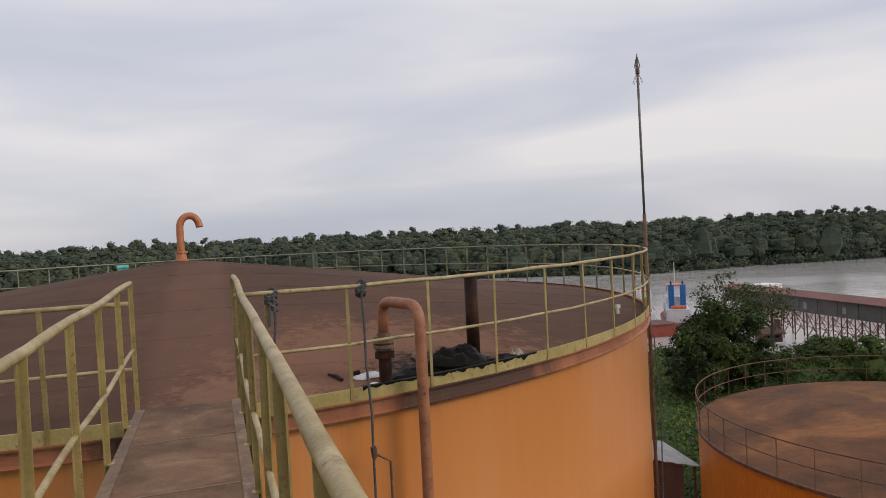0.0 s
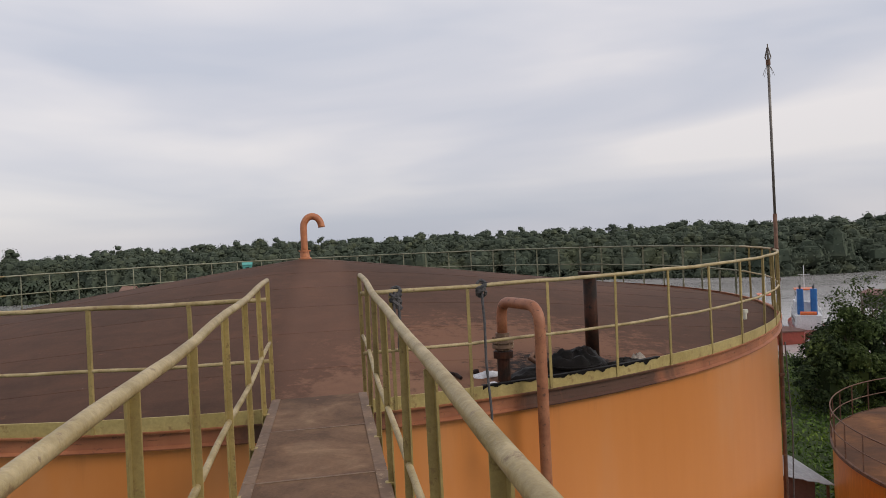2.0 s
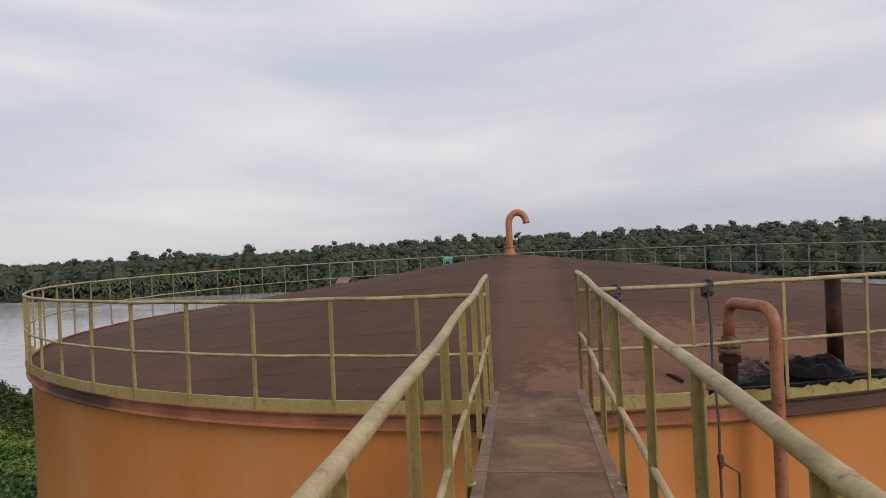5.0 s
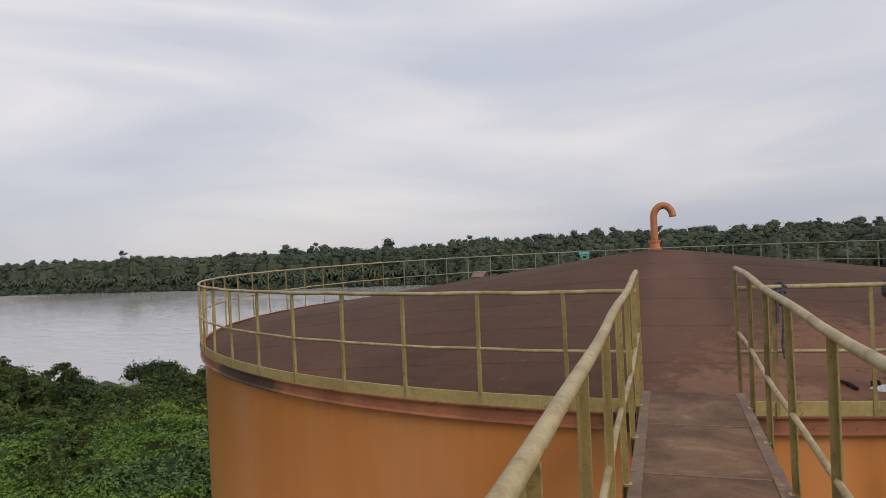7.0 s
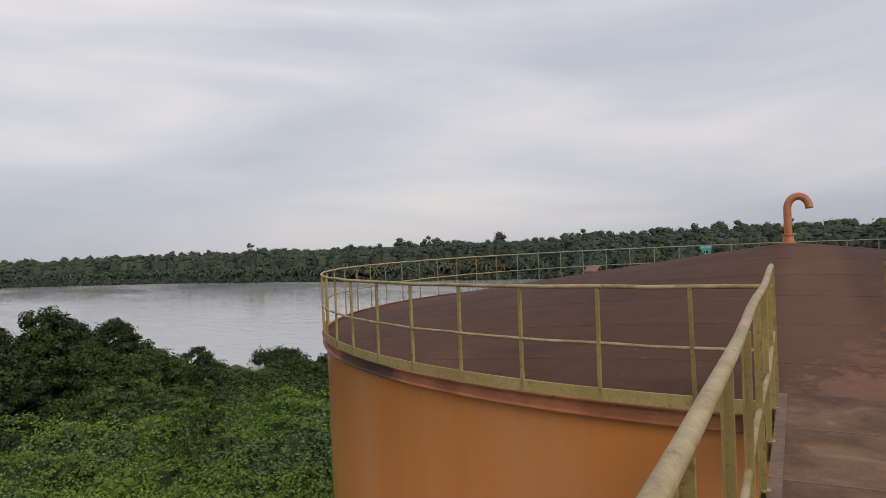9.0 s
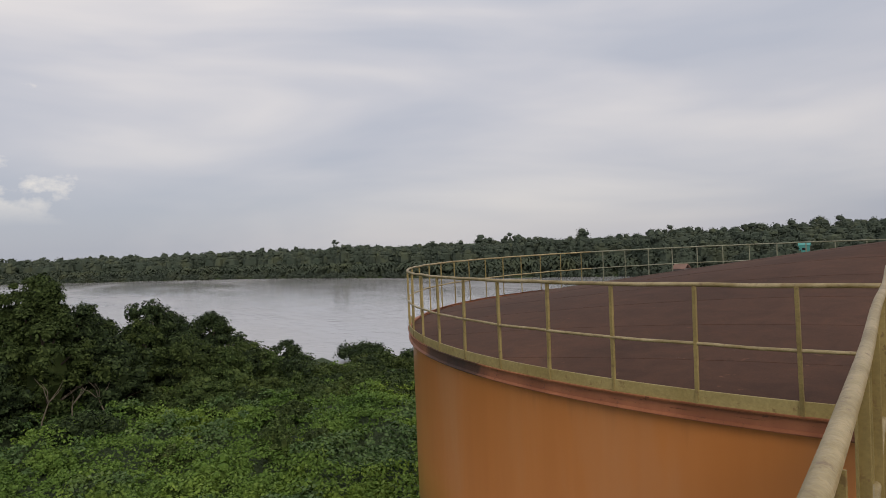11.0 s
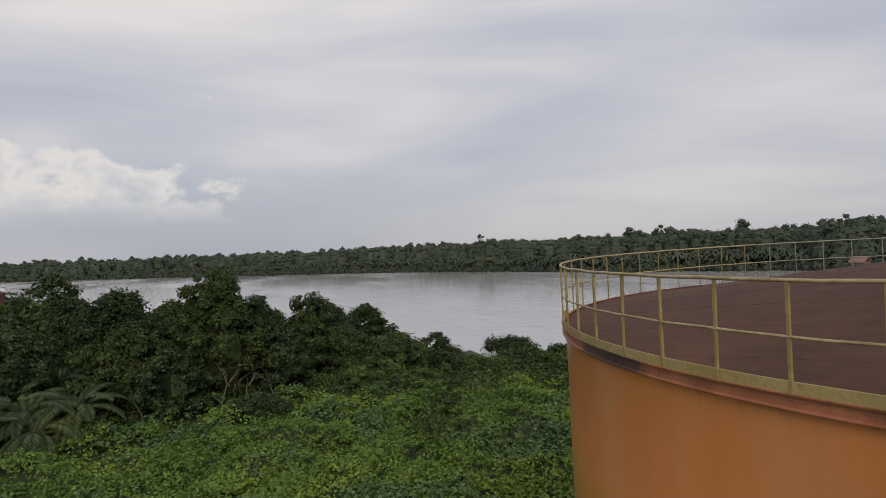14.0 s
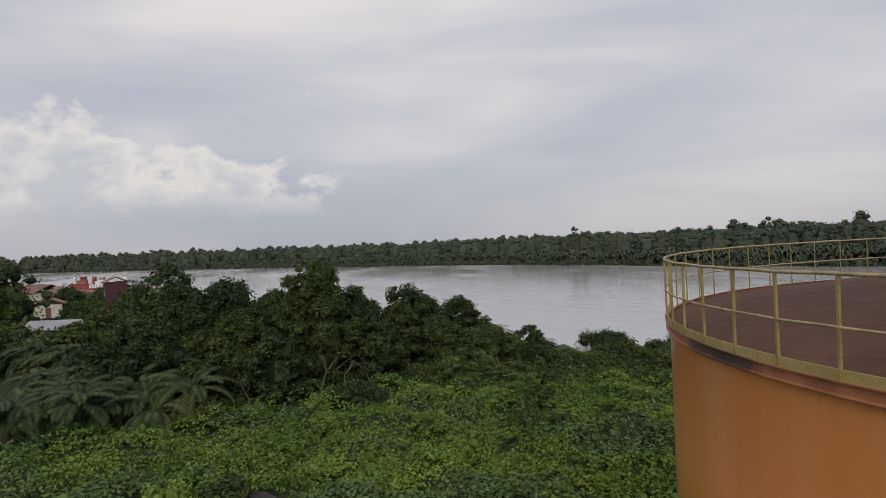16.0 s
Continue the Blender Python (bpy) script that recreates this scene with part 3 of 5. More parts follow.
def walkway():
    w = thing("walkway", (0, 0, 0), "narrow red-oxide steel walkway with yellow pipe handrails on both sides", "walkway")
    z = 0.215

    def at(d, s, zz):
        return W_END - WD * d + WS * s + Vector((0, 0, zz))
    half = 0.415
    pitch = 1.07
    rng = random.Random(3)
    for k in range(10):
        d0, d1 = k * pitch - 0.02, (k + 1) * pitch - 0.028
        lift = [rng.uniform(-0.004, 0.004) for _ in range(4)]
        vs = [at(d, s, z + li + dz) for dz in (0, -0.02) for li, (d, s) in zip(lift, ((d0, -half + 0.075), (d0, half - 0.065), (d1, -half + 0.075), (d1, half - 0.065)))]
        part("deck_plate", Geo().add(vs, [(0, 1, 3, 2), (4, 6, 7, 5), (0, 4, 5, 1), (2, 3, 7, 6), (0, 2, 6, 4), (1, 5, 7, 3)]), DECK, w)
        part("seam", Geo().box(tuple(at(d1 + 0.006, 0.005, z - 0.004)), (2 * half - 0.15, 0.02, 0.012), VIEW_A - 90), EDGE, w, "pale scuffed seam")
    for s in (-1, 1):
        # worn edge strip, in lengths, with a turned-down flange
        for k in range(10):
            vs = []
            for d in (k * pitch - 0.02, (k + 1) * pitch - 0.024):
                vs += [at(d, s * (half - 0.072) + 0.005, z + 0.004), at(d, s * half + 0.005, z + 0.003), at(d, s * half + 0.005, z - 0.10), at(d, s * (half - 0.01) + 0.005, z - 0.10), at(d, s * (half - 0.01) + 0.005, z - 0.006), at(d, s * (half - 0.072) + 0.005, z - 0.006)]
            fs = [(i, (i + 1) % 6, 6 + (i + 1) % 6, 6 + i) for i in range(6)] + [tuple(range(5, -1, -1)), tuple(range(6, 12))]
            part("edge_strip", Geo().add(vs, fs), EDGE, w, "scuffed deck edge strip")
        lat = s * 0.427
        # rails sag a little away from the tank

        def top(d):
            return 1.182 + 0.080 * max(0.0, 1 - (d + 0.4) / 3.6)
        d_end = -0.36 if s < 0 else -0.40
        for zz, r, name in ((0.0, 0.0225, "hand_rail"), (-0.575, 0.016, "knee_rail")):
            pts = [at(d, lat + 0.006 * math.sin(d * 2.1 + s), top(d) + zz + 0.006 * math.sin(d * 3.3)) for d in np.linspace(d_end, 9.6, 24)]
            part(name, Geo().tube(pts, r, 12), RAIL, w, smooth=True)
        for i, d in enumerate([d_end + 0.02, 0.5, 1.41, 2.32, 3.23, 4.07, 4.9, 5.75, 6.6, 7.5, 8.4, 9.2]):
            p = at(d, lat, 0)
            h = top(d) - (z - 0.14)
            low = z - 0.14
            if d < 0:
                low = roof_at(p.x, p.y) - 0.03
                h = top(d) - low
            q = Geo().box((0, 0, h / 2), (0.036, 0.007, h - 0.02), 0, 0.002).box((s * 0.0145, -0.018, h / 2), (0.007, 0.034, h - 0.02))
            ob = part("post", q, YELLOW, w)
            ob.matrix_basis = pose(p.x, p.y, low, rng.uniform(-0.5, 0.5), rng.uniform(-0.5, 0.5), VIEW_A - 90)
            if d > 0:
                b = at(d, lat - s * 0.012, z - 0.002)
                part("weld_lug", Geo().box(tuple(b), (0.05, 0.045, 0.012), VIEW_A - 90, 0.006), TOE, w)
    # bracket under the tank end
    part("bracket", Geo().box(tuple(at(0.25, 0, z - 0.10)), (0.74, 0.5, 0.10), VIEW_A - 90), RUST, w)
    part("trestle", Geo().box(tuple(at(9.5, 0.3, (G_Z + z - 0.16) / 2)), (0.1, 0.1, z - 0.16 - G_Z), VIEW_A - 90).box(tuple(at(9.5, -0.3, (G_Z + z - 0.16) / 2)), (0.1, 0.1, z - 0.16 - G_Z), VIEW_A - 90), RUST, w)
    return w


walkway()


def vent_hook():
    x, y = TC[0], TC[1] - 0.08
    t = thing("roof_vent", (x, y, ROOF_H - 0.02), "orange gooseneck vent pipe standing on the tank roof", "vent pipe")
    g = Geo()
    dirv = Vector((0.94, 0.34, 0))
    r = 0.205
    pts = [Vector((0, 0, 0)), Vector((0, 0, 0.3)), Vector((0, 0, 0.72))]
    for k in range(1, 13):
        a = math.pi * k / 12 * 0.97
        pts.append(dirv * (r - r * math.cos(a)) + Vector((0, 0, 0.72 + r * math.sin(a) * 1.25)))
    pts.append(pts[-1] + Vector((0.004, 0, -0.03)))
    part("pipe", g.tube(pts, 0.078, 14), HOOKP, t, smooth=True)
    part("flange", lathe((0, 0), [(0.02, 0.20), (0.135, 0.20), (0.135, 0.165), (0.10, 0.165), (0.115, 0.03), (0.15, 0.02), (0.15, -0.06)], 20), HOOKP, t, "bolted base collar")


vent_hook()


def lightning_mast():
    a = math.degrees(math.atan2(12.746 - TC[1], 3.61 - TC[0]))
    x, y, _ = rim(a, TR + 0.06)
    t = thing("lightning_mast", (x, y, G_Z), "thin dark steel lightning rod strapped to the tank side", "lightning rod")
    h = -G_Z
    lean = Vector((-0.004, 0, 0))

    def p(z):
        return Vector((0, 0, z)) + lean * max(0.0, z - h + 1.2)
    part("lower_pipe", Geo().tube([p(0), p(h - 2), p(h + 0.2), p(h + 1.75)], 0.036, 8), RUST, t, "rusty lower pipe", True)
    part("upper_pipe", Geo().tube([p(h + 1.6), p(h + 3.0), p(h + 4.5)], 0.024, 8), GALV, t, "", True)
    part("collar", Geo().tube([p(h + 4.46), p(h + 4.56)], 0.04, 8), RUST, t)
    tip = Geo()
    for k in range(6):
        b = k * math.pi / 3
        o = Vector((math.cos(b), math.sin(b), 0))
        tip.tube([p(h + 4.52), p(h + 4.60) + o * 0.055, p(h + 4.78) + o * 0.012, p(h + 4.80)], 0.007, 5)
        tip.tube([p(h + 4.5), p(h + 4.36) + o * 0.07, p(h + 4.27) + o * 0.10], 0.004, 4)
    tip.tube([p(h + 4.5), p(h + 4.85)], 0.01, 6)
    part("finial", tip, GALV, t, "spiked onion finial")
    for z in (h - 6.5, h - 3.6, h - 1.2, h + 0.55, h + 1.1):
        part("clamp", Geo().box((p(z).x - 0.03, 0, z), (0.14, 0.1, 0.05), a), RUST, t)
    part("down_wire", Geo().tube([p(h - 0.6) + Vector((0.06, -0.05, 0)), p(h - 2.2) + Vector((0.13, -0.05, 0)), p(h - 4) + Vector((0.09, -0.05, 0)), Vector((0.12, -0.05, 0.1))], 0.012, 6), ROPE, t)


lightning_mast()


def filling_pipe():
    """Swan-neck pipe from the roof over the rim and down the shell."""
    t = thing("filling_pipe", (0, 0, 0), "orange-brown swan-neck pipe bending over the rim and down the shell", "pipe")
    a = Vector((-0.70, 6.55, 0))
    b = Vector((-0.262, 5.985, 0))
    ra = roof_at(a.x, a.y)
    top = 0.875
    A, B = Vector((a.x, a.y, top)), Vector((b.x, b.y, top))
    pts = [Vector((a.x, a.y, 0.50))] + bend((a.x, a.y, 0.5), (A, B), 0.17) + bend(A, (B, Vector((b.x, b.y, -3))), 0.20) + [Vector((b.x, b.y, -1.0)), Vector((b.x, b.y, -5)), Vector((b.x, b.y, G_Z))]
    part("pipe", Geo().tube(pts, 0.056, 16), PIPE, t, smooth=True)
    v = Geo().tube([(a.x, a.y, 0.50), (a.x, a.y, 0.54)], 0.075, 16).tube([(a.x, a.y, 0.44), (a.x, a.y, 0.475)], 0.118, 18).tube([(a.x, a.y, 0.385), (a.x, a.y, 0.42)], 0.118, 18)
    v.tube([(a.x, a.y, 0.36), (a.x, a.y, 0.5)], 0.085, 14)
    for k in range(8):
        q = Vector((math.cos(k * math.pi / 4), math.sin(k * math.pi / 4), 0)) * 0.1
        v.tube([a + q + Vector((0, 0, 0.365)), a + q + Vector((0, 0, 0.497))], 0.009, 6)
    part("flange", v, EDGE, t, "pale scuffed bolted flanges")
    part("riser", Geo().tube([(a.x, a.y, ra - 0.03), (a.x, a.y, 0.30), (a.x, a.y, 0.34)], [0.07, 0.068, 0.07], 14).tube([(a.x, a.y, 0.275), (a.x, a.y, 0.345)], 0.105, 14), BLACKPIPE, t, "oil-blackened riser")
    part("wall_clamp", Geo().box((b.x - 0.03, b.y + 0.05, -2.2), (0.2, 0.2, 0.05), 40), RUST, t)


filling_pipe()


def stand_pipe():
    x, y = 0.235, 7.50
    z = roof_at(x, y) - 0.03
    t = thing("stand_pipe", (x, y, z), "dark oil-stained upright steel pipe with a flat flange on top", "pipe")
    part("pipe", Geo().tube([(0, 0, 0), (0, 0, 1.05)], 0.078, 18), BLACKPIPE, t, smooth=True)
    part("flange", Geo().tube([(0, 0, 1.05), (0, 0, 1.085)], 0.13, 20), BLACKPIPE, t)
    part("base_plate", Geo().tube([(0, 0, 0.0), (0, 0, 0.05)], 0.15, 20), BLACKPIPE, t)


stand_pipe()


def heap(name, x, y, rx, ry, h, turn, mat, label, category, seed, base=None, steep=2.2):
    """A rumpled heap lying on the roof."""
    g = Geo()
    n, m = 26, 9
    rng = random.Random(seed)
    ph = [rng.uniform(0, 6.28) for _ in range(6)]
    vs = []
    for j in range(m + 1):
        f = j / m
        for i in range(n):
            a = 2 * math.pi * i / n
            wob = 1 + 0.16 * math.sin(2 * a + ph[0]) + 0.12 * math.sin(5 * a + ph[1]) + 0.06 * math.sin(9 * a + ph[2])
            r = f * wob
            px, py = rx * r * math.cos(a), ry * r * math.sin(a)
            ca, sa = math.cos(radians(turn)), math.sin(radians(turn))
            wx, wy = x + px * ca - py * sa, y + px * sa + py * ca
            rr = math.hypot(wx - TC[0], wy - TC[1])
            if base is None and rr > TR - 0.05:
                wx, wy = TC[0] + (wx - TC[0]) * (TR - 0.05) / rr, TC[1] + (wy - TC[1]) * (TR - 0.05) / rr
            z = h * max(0.0, 1 - f ** steep) * (1 + 0.10 * math.sin(3 * a + 5 * f + ph[3]) + 0.08 * math.sin(11 * a * f + ph[5])) + 0.08 * h * math.sin(16 * f + 3 * a + ph[4])
            vs.append((wx, wy, (roof_at(wx, wy) if base is None else base) + z * (1 if f < 1 else 0) - (0.01 if f == 1 else 0)))
    fs = [(j * n + i, j * n + (i + 1) % n, (j + 1) * n + (i + 1) % n, (j + 1) * n + i) for j in range(m) for i in range(n)]
    g.add(vs, fs)
    return tagged(part(name, g, mat, smooth=True), label, category)


def roof_clutter():
    x, y = 0.02, 6.93
    z = roof_at(x, y) - 0.02
    t = thing("manhole", (x, y, z), "oil-blackened round roof manhole with hinged lid", "manhole")
    part("neck", lathe((0, 0), [(0.27, 0), (0.27, 0.13), (0.31, 0.13), (0.31, 0.15), (0.02, 0.15)], 28), OIL, t)
    part("handle", Geo().tube([(-0.40, -0.08, 0.18), (-0.46, -0.1, 0.22), (-0.44, -0.02, 0.25), (-0.36, 0.0, 0.22)], 0.03, 8), RUST, t, "rusty hinge lug")
    heap("oily_tarpaulin", -0.33, 6.74, 0.38, 0.22, 0.09, 35, OIL, "crumpled oil-soaked black tarpaulin beside the manhole", "tarpaulin", 5)
    heap("oily_sheet", 0.05, 6.97, 0.37, 0.36, 0.235, 50, OIL, "black oil-soaked sheet draped over the manhole", "tarpaulin", 8, None, 5.0)
    heap("oil_crust", 0.56, 7.20, 0.42, 0.13, 0.14, 48, OIL, "flaking crust of old oil on the roof edge", "oil crust", 11)
    heap("oil_crust", 0.20, 6.78, 0.26, 0.09, 0.14, 44, OIL, "flaking crust of old oil on the roof edge", "oil crust", 12)
    heap("oil_crust", 0.72, 7.38, 0.22, 0.07, 0.155, 48, FLAKE, "grey flaking crust of paint on the roof edge", "oil crust", 14)
    heap("plastic_sack", -0.90, 6.66, 0.19, 0.07, 0.045, 30, PLASTIC, "crumpled white plastic sack lying on the roof", "sack", 2)
    heap("plastic_scrap", -0.80, 6.42, 0.06, 0.03, 0.02, 10, PLASTIC, "small scrap of white plastic on the roof", "scrap", 3)
    heap("plastic_scrap", -0.62, 6.38, 0.075, 0.028, 0.018, 50, PLASTIC, "small scrap of white plastic on the roof", "scrap", 6)
    for k in range(16):
        fx, fy = 0.30 + 0.055 * k * 0.7 + 0.08 * math.sin(k * 2.7), 6.96 + 0.045 * k * 0.7 + 0.07 * math.cos(k * 1.9)
        heap("paint_flake", fx, fy, 0.05 + 0.02 * math.sin(k), 0.028, 0.018, 37 * k, FLAKE if k % 2 else OIL, "curled flake of old paint and oil on the roof", "flake", 40 + k)
    g = Geo().tube([(-1.33, 6.62, roof_at(-1.33, 6.62) + 0.02), (-1.22, 6.55, roof_at(-1.22, 6.55) + 0.022), (-1.15, 6.46, roof_at(-1.15, 6.46) + 0.02)], [0.012, 0.022, 0.018], 8)
    tagged(part("rusty_scrap", g, BLACKPIPE), "short piece of rusty scrap metal on the roof", "scrap metal")
    g = Geo().tube([(-1.06, 6.66, roof_at(-1.06, 6.66) + 0.02), (-1.0, 6.69, roof_at(-1.0, 6.69) + 0.03)], 0.03, 8)
    tagged(part("rusty_scrap", g, BLACKPIPE), "short piece of rusty scrap metal on the roof", "scrap metal")
    g = Geo().tube([(2.71, 11.18, roof_at(2.71, 11.18)), (2.71, 11.18, 0.15)], 0.03, 10).box((2.71, 11.16, 0.16), (0.09, 0.06, 0.06), 20, 0.015)
    tagged(part("valve_box", g, PALEWALL), "small pale fitting standing on the roof edge", "fitting")


roof_clutter()


def ropes():
    t = thing("hoisting_rope", (0, 0, 0), "dirty grey rope knotted to the rim rail, hanging down the shell", "rope")
    a = -57.05
    x, y, _ = rim(a, TR + 0.02, 0)
    X = Vector((x, y, 0))
    knot = Geo()
    for k in range(4):
        knot.tube([X + Vector((0.045 * math.cos(b), 0.045 * math.sin(b) * 0.6, RAIL_H + 0.05 * math.sin(b + k) - 0.02 * k)) for b in np.linspace(0, 5.8, 9)], 0.016, 6)
    part("knot", knot, ROPE, t)
    o = rim(a, TR + 0.12)
    down = [X + Vector((0, 0, RAIL_H))] + [X.lerp(Vector((o[0], o[1], 0)), f) + Vector((0.012 * math.sin(9 * f), 0, RAIL_H * (1 - f) - 0.1 * f)) for f in (0.3, 0.6, 1.0)] + [Vector((o[0], o[1], z)) for z in (-0.45, -0.62, -2.5)]
    part("rope", Geo().tube(down, 0.013, 7), ROPE, t)
    part("hook", Geo().tube([Vector((o[0], o[1], -0.55)), Vector((o[0] + 0.03, o[1] + 0.02, -0.50)), Vector((o[0] + 0.15, o[1] + 0.06, -0.58)), Vector((o[0] + 0.155, o[1] + 0.065, -2.4))], 0.013, 6).tube([Vector((o[0], o[1], -0.42)), Vector((o[0] + 0.01, o[1], -0.52))], 0.03, 7), RUST, t, "rusty iron hook")
    t2 = thing("tied_rope", (0, 0, 0), "grey rope wound round the rim rail by a post", "rope")
    x, y, _ = rim(-62.0, TR + 0.01)
    X = Vector((x, y, 0))
    g = Geo()
    for k in range(5):
        g.tube([X + Vector((0.05 * math.cos(b), 0.035 * math.sin(b), RAIL_H - 0.03 * k + 0.04 * math.sin(b + k))) for b in np.linspace(0, 6.0, 9)], 0.017, 6)
    part("knot", g, ROPE, t2)
    part("tail", Geo().tube([X + Vector((0.03, -0.02, RAIL_H)), X + Vector((0.04, -0.03, 0.85)), X + Vector((0.02, -0.03, 0.62)), X + Vector((0.035, -0.03, 0.5))], 0.014, 6).tube([X + Vector((0, -0.03, RAIL_H)), X + Vector((-0.01, -0.04, 0.8))], 0.012, 6), ROPE, t2)


ropes()


# ---- the lower tank ----
def lower_tank():
    c, r, z0 = (15.608, 22.371), 7.75, -5.85
    t = thing("lower_storage_tank", (0, 0, 0), "squat deep-orange storage tank with rusty roof and thin guard rail", "storage tank")
    part("shell", lathe(c, [(r - 0.04, G_Z - 0.1), (r - 0.04, z0 - 0.12)], 128), SHELL2, t, smooth=True)
    part("curb_ring", lathe(c, [(r - 0.04, z0 - 0.14), (r + 0.03, z0 - 0.12), (r + 0.03, z0 - 0.02), (r - 0.03, z0 + 0.0)], 128), RUST, t, "dark rusted curb")
    part("roof_deck", lathe(c, [(r, z0 - 0.04), (r * 0.5, z0 + 0.16), (0.05, z0 + 0.42)], 96), ROOF2, t, smooth=True)
    roof_plates(t, c, r - 0.01, 0.5, z0 - 0.02, 1.6, 5.2, ROOF2, 0, 21)
    for z, rad, name in ((1.1, 0.022, "top_rail"), (0.55, 0.018, "mid_rail")):
        part(name, Geo().tube(arc(c, r, 0, 360, z0 + z, 2.0)[:-1], rad, 6, closed=True), RUST, t, smooth=True)
    me = Geo().box((0, 0, 0.54), (0.04, 0.012, 1.12)).mesh("post", RUST)
    for k in range(42):
        a = k * 360 / 42
        ob = part("post", me, RUST, t)
        ob.matrix_basis = pose(c[0] + (r - 0.01) * math.cos(radians(a)), c[1] + (r - 0.01) * math.sin(radians(a)), z0, 0, 0, a)


lower_tank()


def gable(g, c, size, rise, rz, thick=0.08):
    """A two-sloped roof with thickness: size is length along the ridge and width across."""
    L, W = size[0] / 2, size[1] / 2
    prof = [(-W, 0), (0, rise), (W, 0), (W, -thick), (0, rise - thick), (-W, -thick)]
    ca, sa = math.cos(radians(rz)), math.sin(radians(rz))
    vs = [(c[0] + u * ca - p * sa, c[1] + u * sa + p * ca, c[2] + q) for u in (-L, L) for p, q in prof]
    g.add(vs, [(i, (i + 1) % 6, 6 + (i + 1) % 6, 6 + i) for i in range(6)] + [(0, 5, 4, 1), (1, 4, 3, 2), (6, 7, 10, 11), (7, 8, 9, 10)])
    return g


def shed():
    """Shed whose corner shows between the two tanks."""
    a, b, c = Vector((8.20, 24.28, 0)), Vector((7.60, 27.10, 0)), Vector((6.56, 25.28, 0))
    t = thing("pump_shed", (a.x, a.y, G_Z), "brown-walled shed with a grey sheet roof between the tanks", "shed")
    u, v = (c - a).normalized(), (b - a).normalized()
    h = -7.4 - G_Z
    n, L, D = 44, 6.5, 2.95
    vs, fs = [], []
    for k in range(n + 1):
        p = u * (L * k / n)
        w = 0.018 * math.sin(k * 1.9)
        for q, z in ((p, h), (p + v * D, h + 0.06)):
            vs += [(q.x, q.y, z + w), (q.x, q.y, z + w - 0.025)]
    for k in range(n):
        o, q = 4 * k, 4 * k + 4
        fs += [(o, q, q + 2, o + 2), (o + 1, o + 3, q + 3, q + 1), (o, o + 1, q + 1, q), (o + 2, q + 2, q + 3, o + 3)]
    part("roof", Geo().add(vs, fs), ZINC, t, "grey corrugated sheet roof")
    i0 = u * 0.55 + v * 0.25
    pts = [i0, i0 + u * 5.4, i0 + u * 5.4 + v * (D - 0.5), i0 + v * (D - 0.5)]
    part("wall", Geo().add([(p.x, p.y, z) for z in (0, h - 0.05) for p in pts], [(3, 2, 1, 0), (4, 5, 6, 7)] + [(i, (i + 1) % 4, 4 + (i + 1) % 4, 4 + i) for i in range(4)]), BROWNWALL, t, "brown sheet wall")
    for f in (0.3, 1.5, 2.7):
        p = u * 0.12 + v * f
        part("post", Geo().box((p.x, p.y, h / 2), (0.08, 0.08, h - 0.03)), RUST, t)


shed()


def jetty():
    """Covered conveyor gallery on a braced steel trestle."""
    a, b = Vector((31.0, 81.6, 0)), Vector((39.6, 44.4, 0))
    d = (b - a).normalized()
    s = Vector((-d.y, d.x, 0))
    L = (b - a).length
    t = thing("conveyor_gallery", (a.x, a.y, W_Z), "long covered conveyor gallery with dull red roof on a steel trestle", "conveyor")
    rz = math.degrees(math.atan2(d.y, d.x))
    mid = d * (L / 2)
    z0 = -W_Z
    part("roof", gable(Geo(), (mid.x, mid.y, z0 - 6.45), (L + 0.6, 2.8), 0.45, rz), REDROOF, t, "dull red sheet roof")
    n = 15
    for k in range(n):
        p = d * (L * (k + 0.5) / n)
        part("wall_panel", Geo().box((p.x, p.y, z0 - 7.3), (L / n - 0.05, 2.2, 1.45), rz, 0.02), GREYWALL, t)
    for k in range(1, n, 2):
        p = d * (L * (k + 0.35) / n) - s * 1.12
        part("window", Geo().box((p.x, p.y, z0 - 7.35), (0.42, 0.05, 0.62), rz), ZINC, t, "pale sheet patch")
    m = 23
    for k in range(m):
        p = d * (L * k / (m - 1))
        for sd in (-1.2, 1.2):
            q = p + s * sd
            part("leg", Geo().tube([(q.x, q.y, -1.5), (q.x, q.y, z0 - 8.0)], 0.065, 8), RUST, t)
        q0, q1 = p - s * 1.2, p + s * 1.2
        part("brace", Geo().tube([(q0.x, q0.y, 0.6), (q1.x, q1.y, z0 - 8.1)], 0.03, 5).tube([(q1.x, q1.y, 0.6), (q0.x, q0.y, z0 - 8.1)], 0.03, 5), RUST, t)
        if k < m - 1:
            r0 = d * (L * (k + 1) / (m - 1))
            for sd in (-1.2, 1.2):
                u, v = p + s * sd, r0 + s * sd
                part("brace", Geo().tube([(u.x, u.y, 0.5), (v.x, v.y, z0 - 8.1)], 0.026, 5).tube([(v.x, v.y, 0.5), (u.x, u.y, z0 - 8.1)], 0.026, 5).tube([(u.x, u.y, 1.6), (v.x, v.y, 1.6)], 0.026, 5), RUST, t)


jetty()


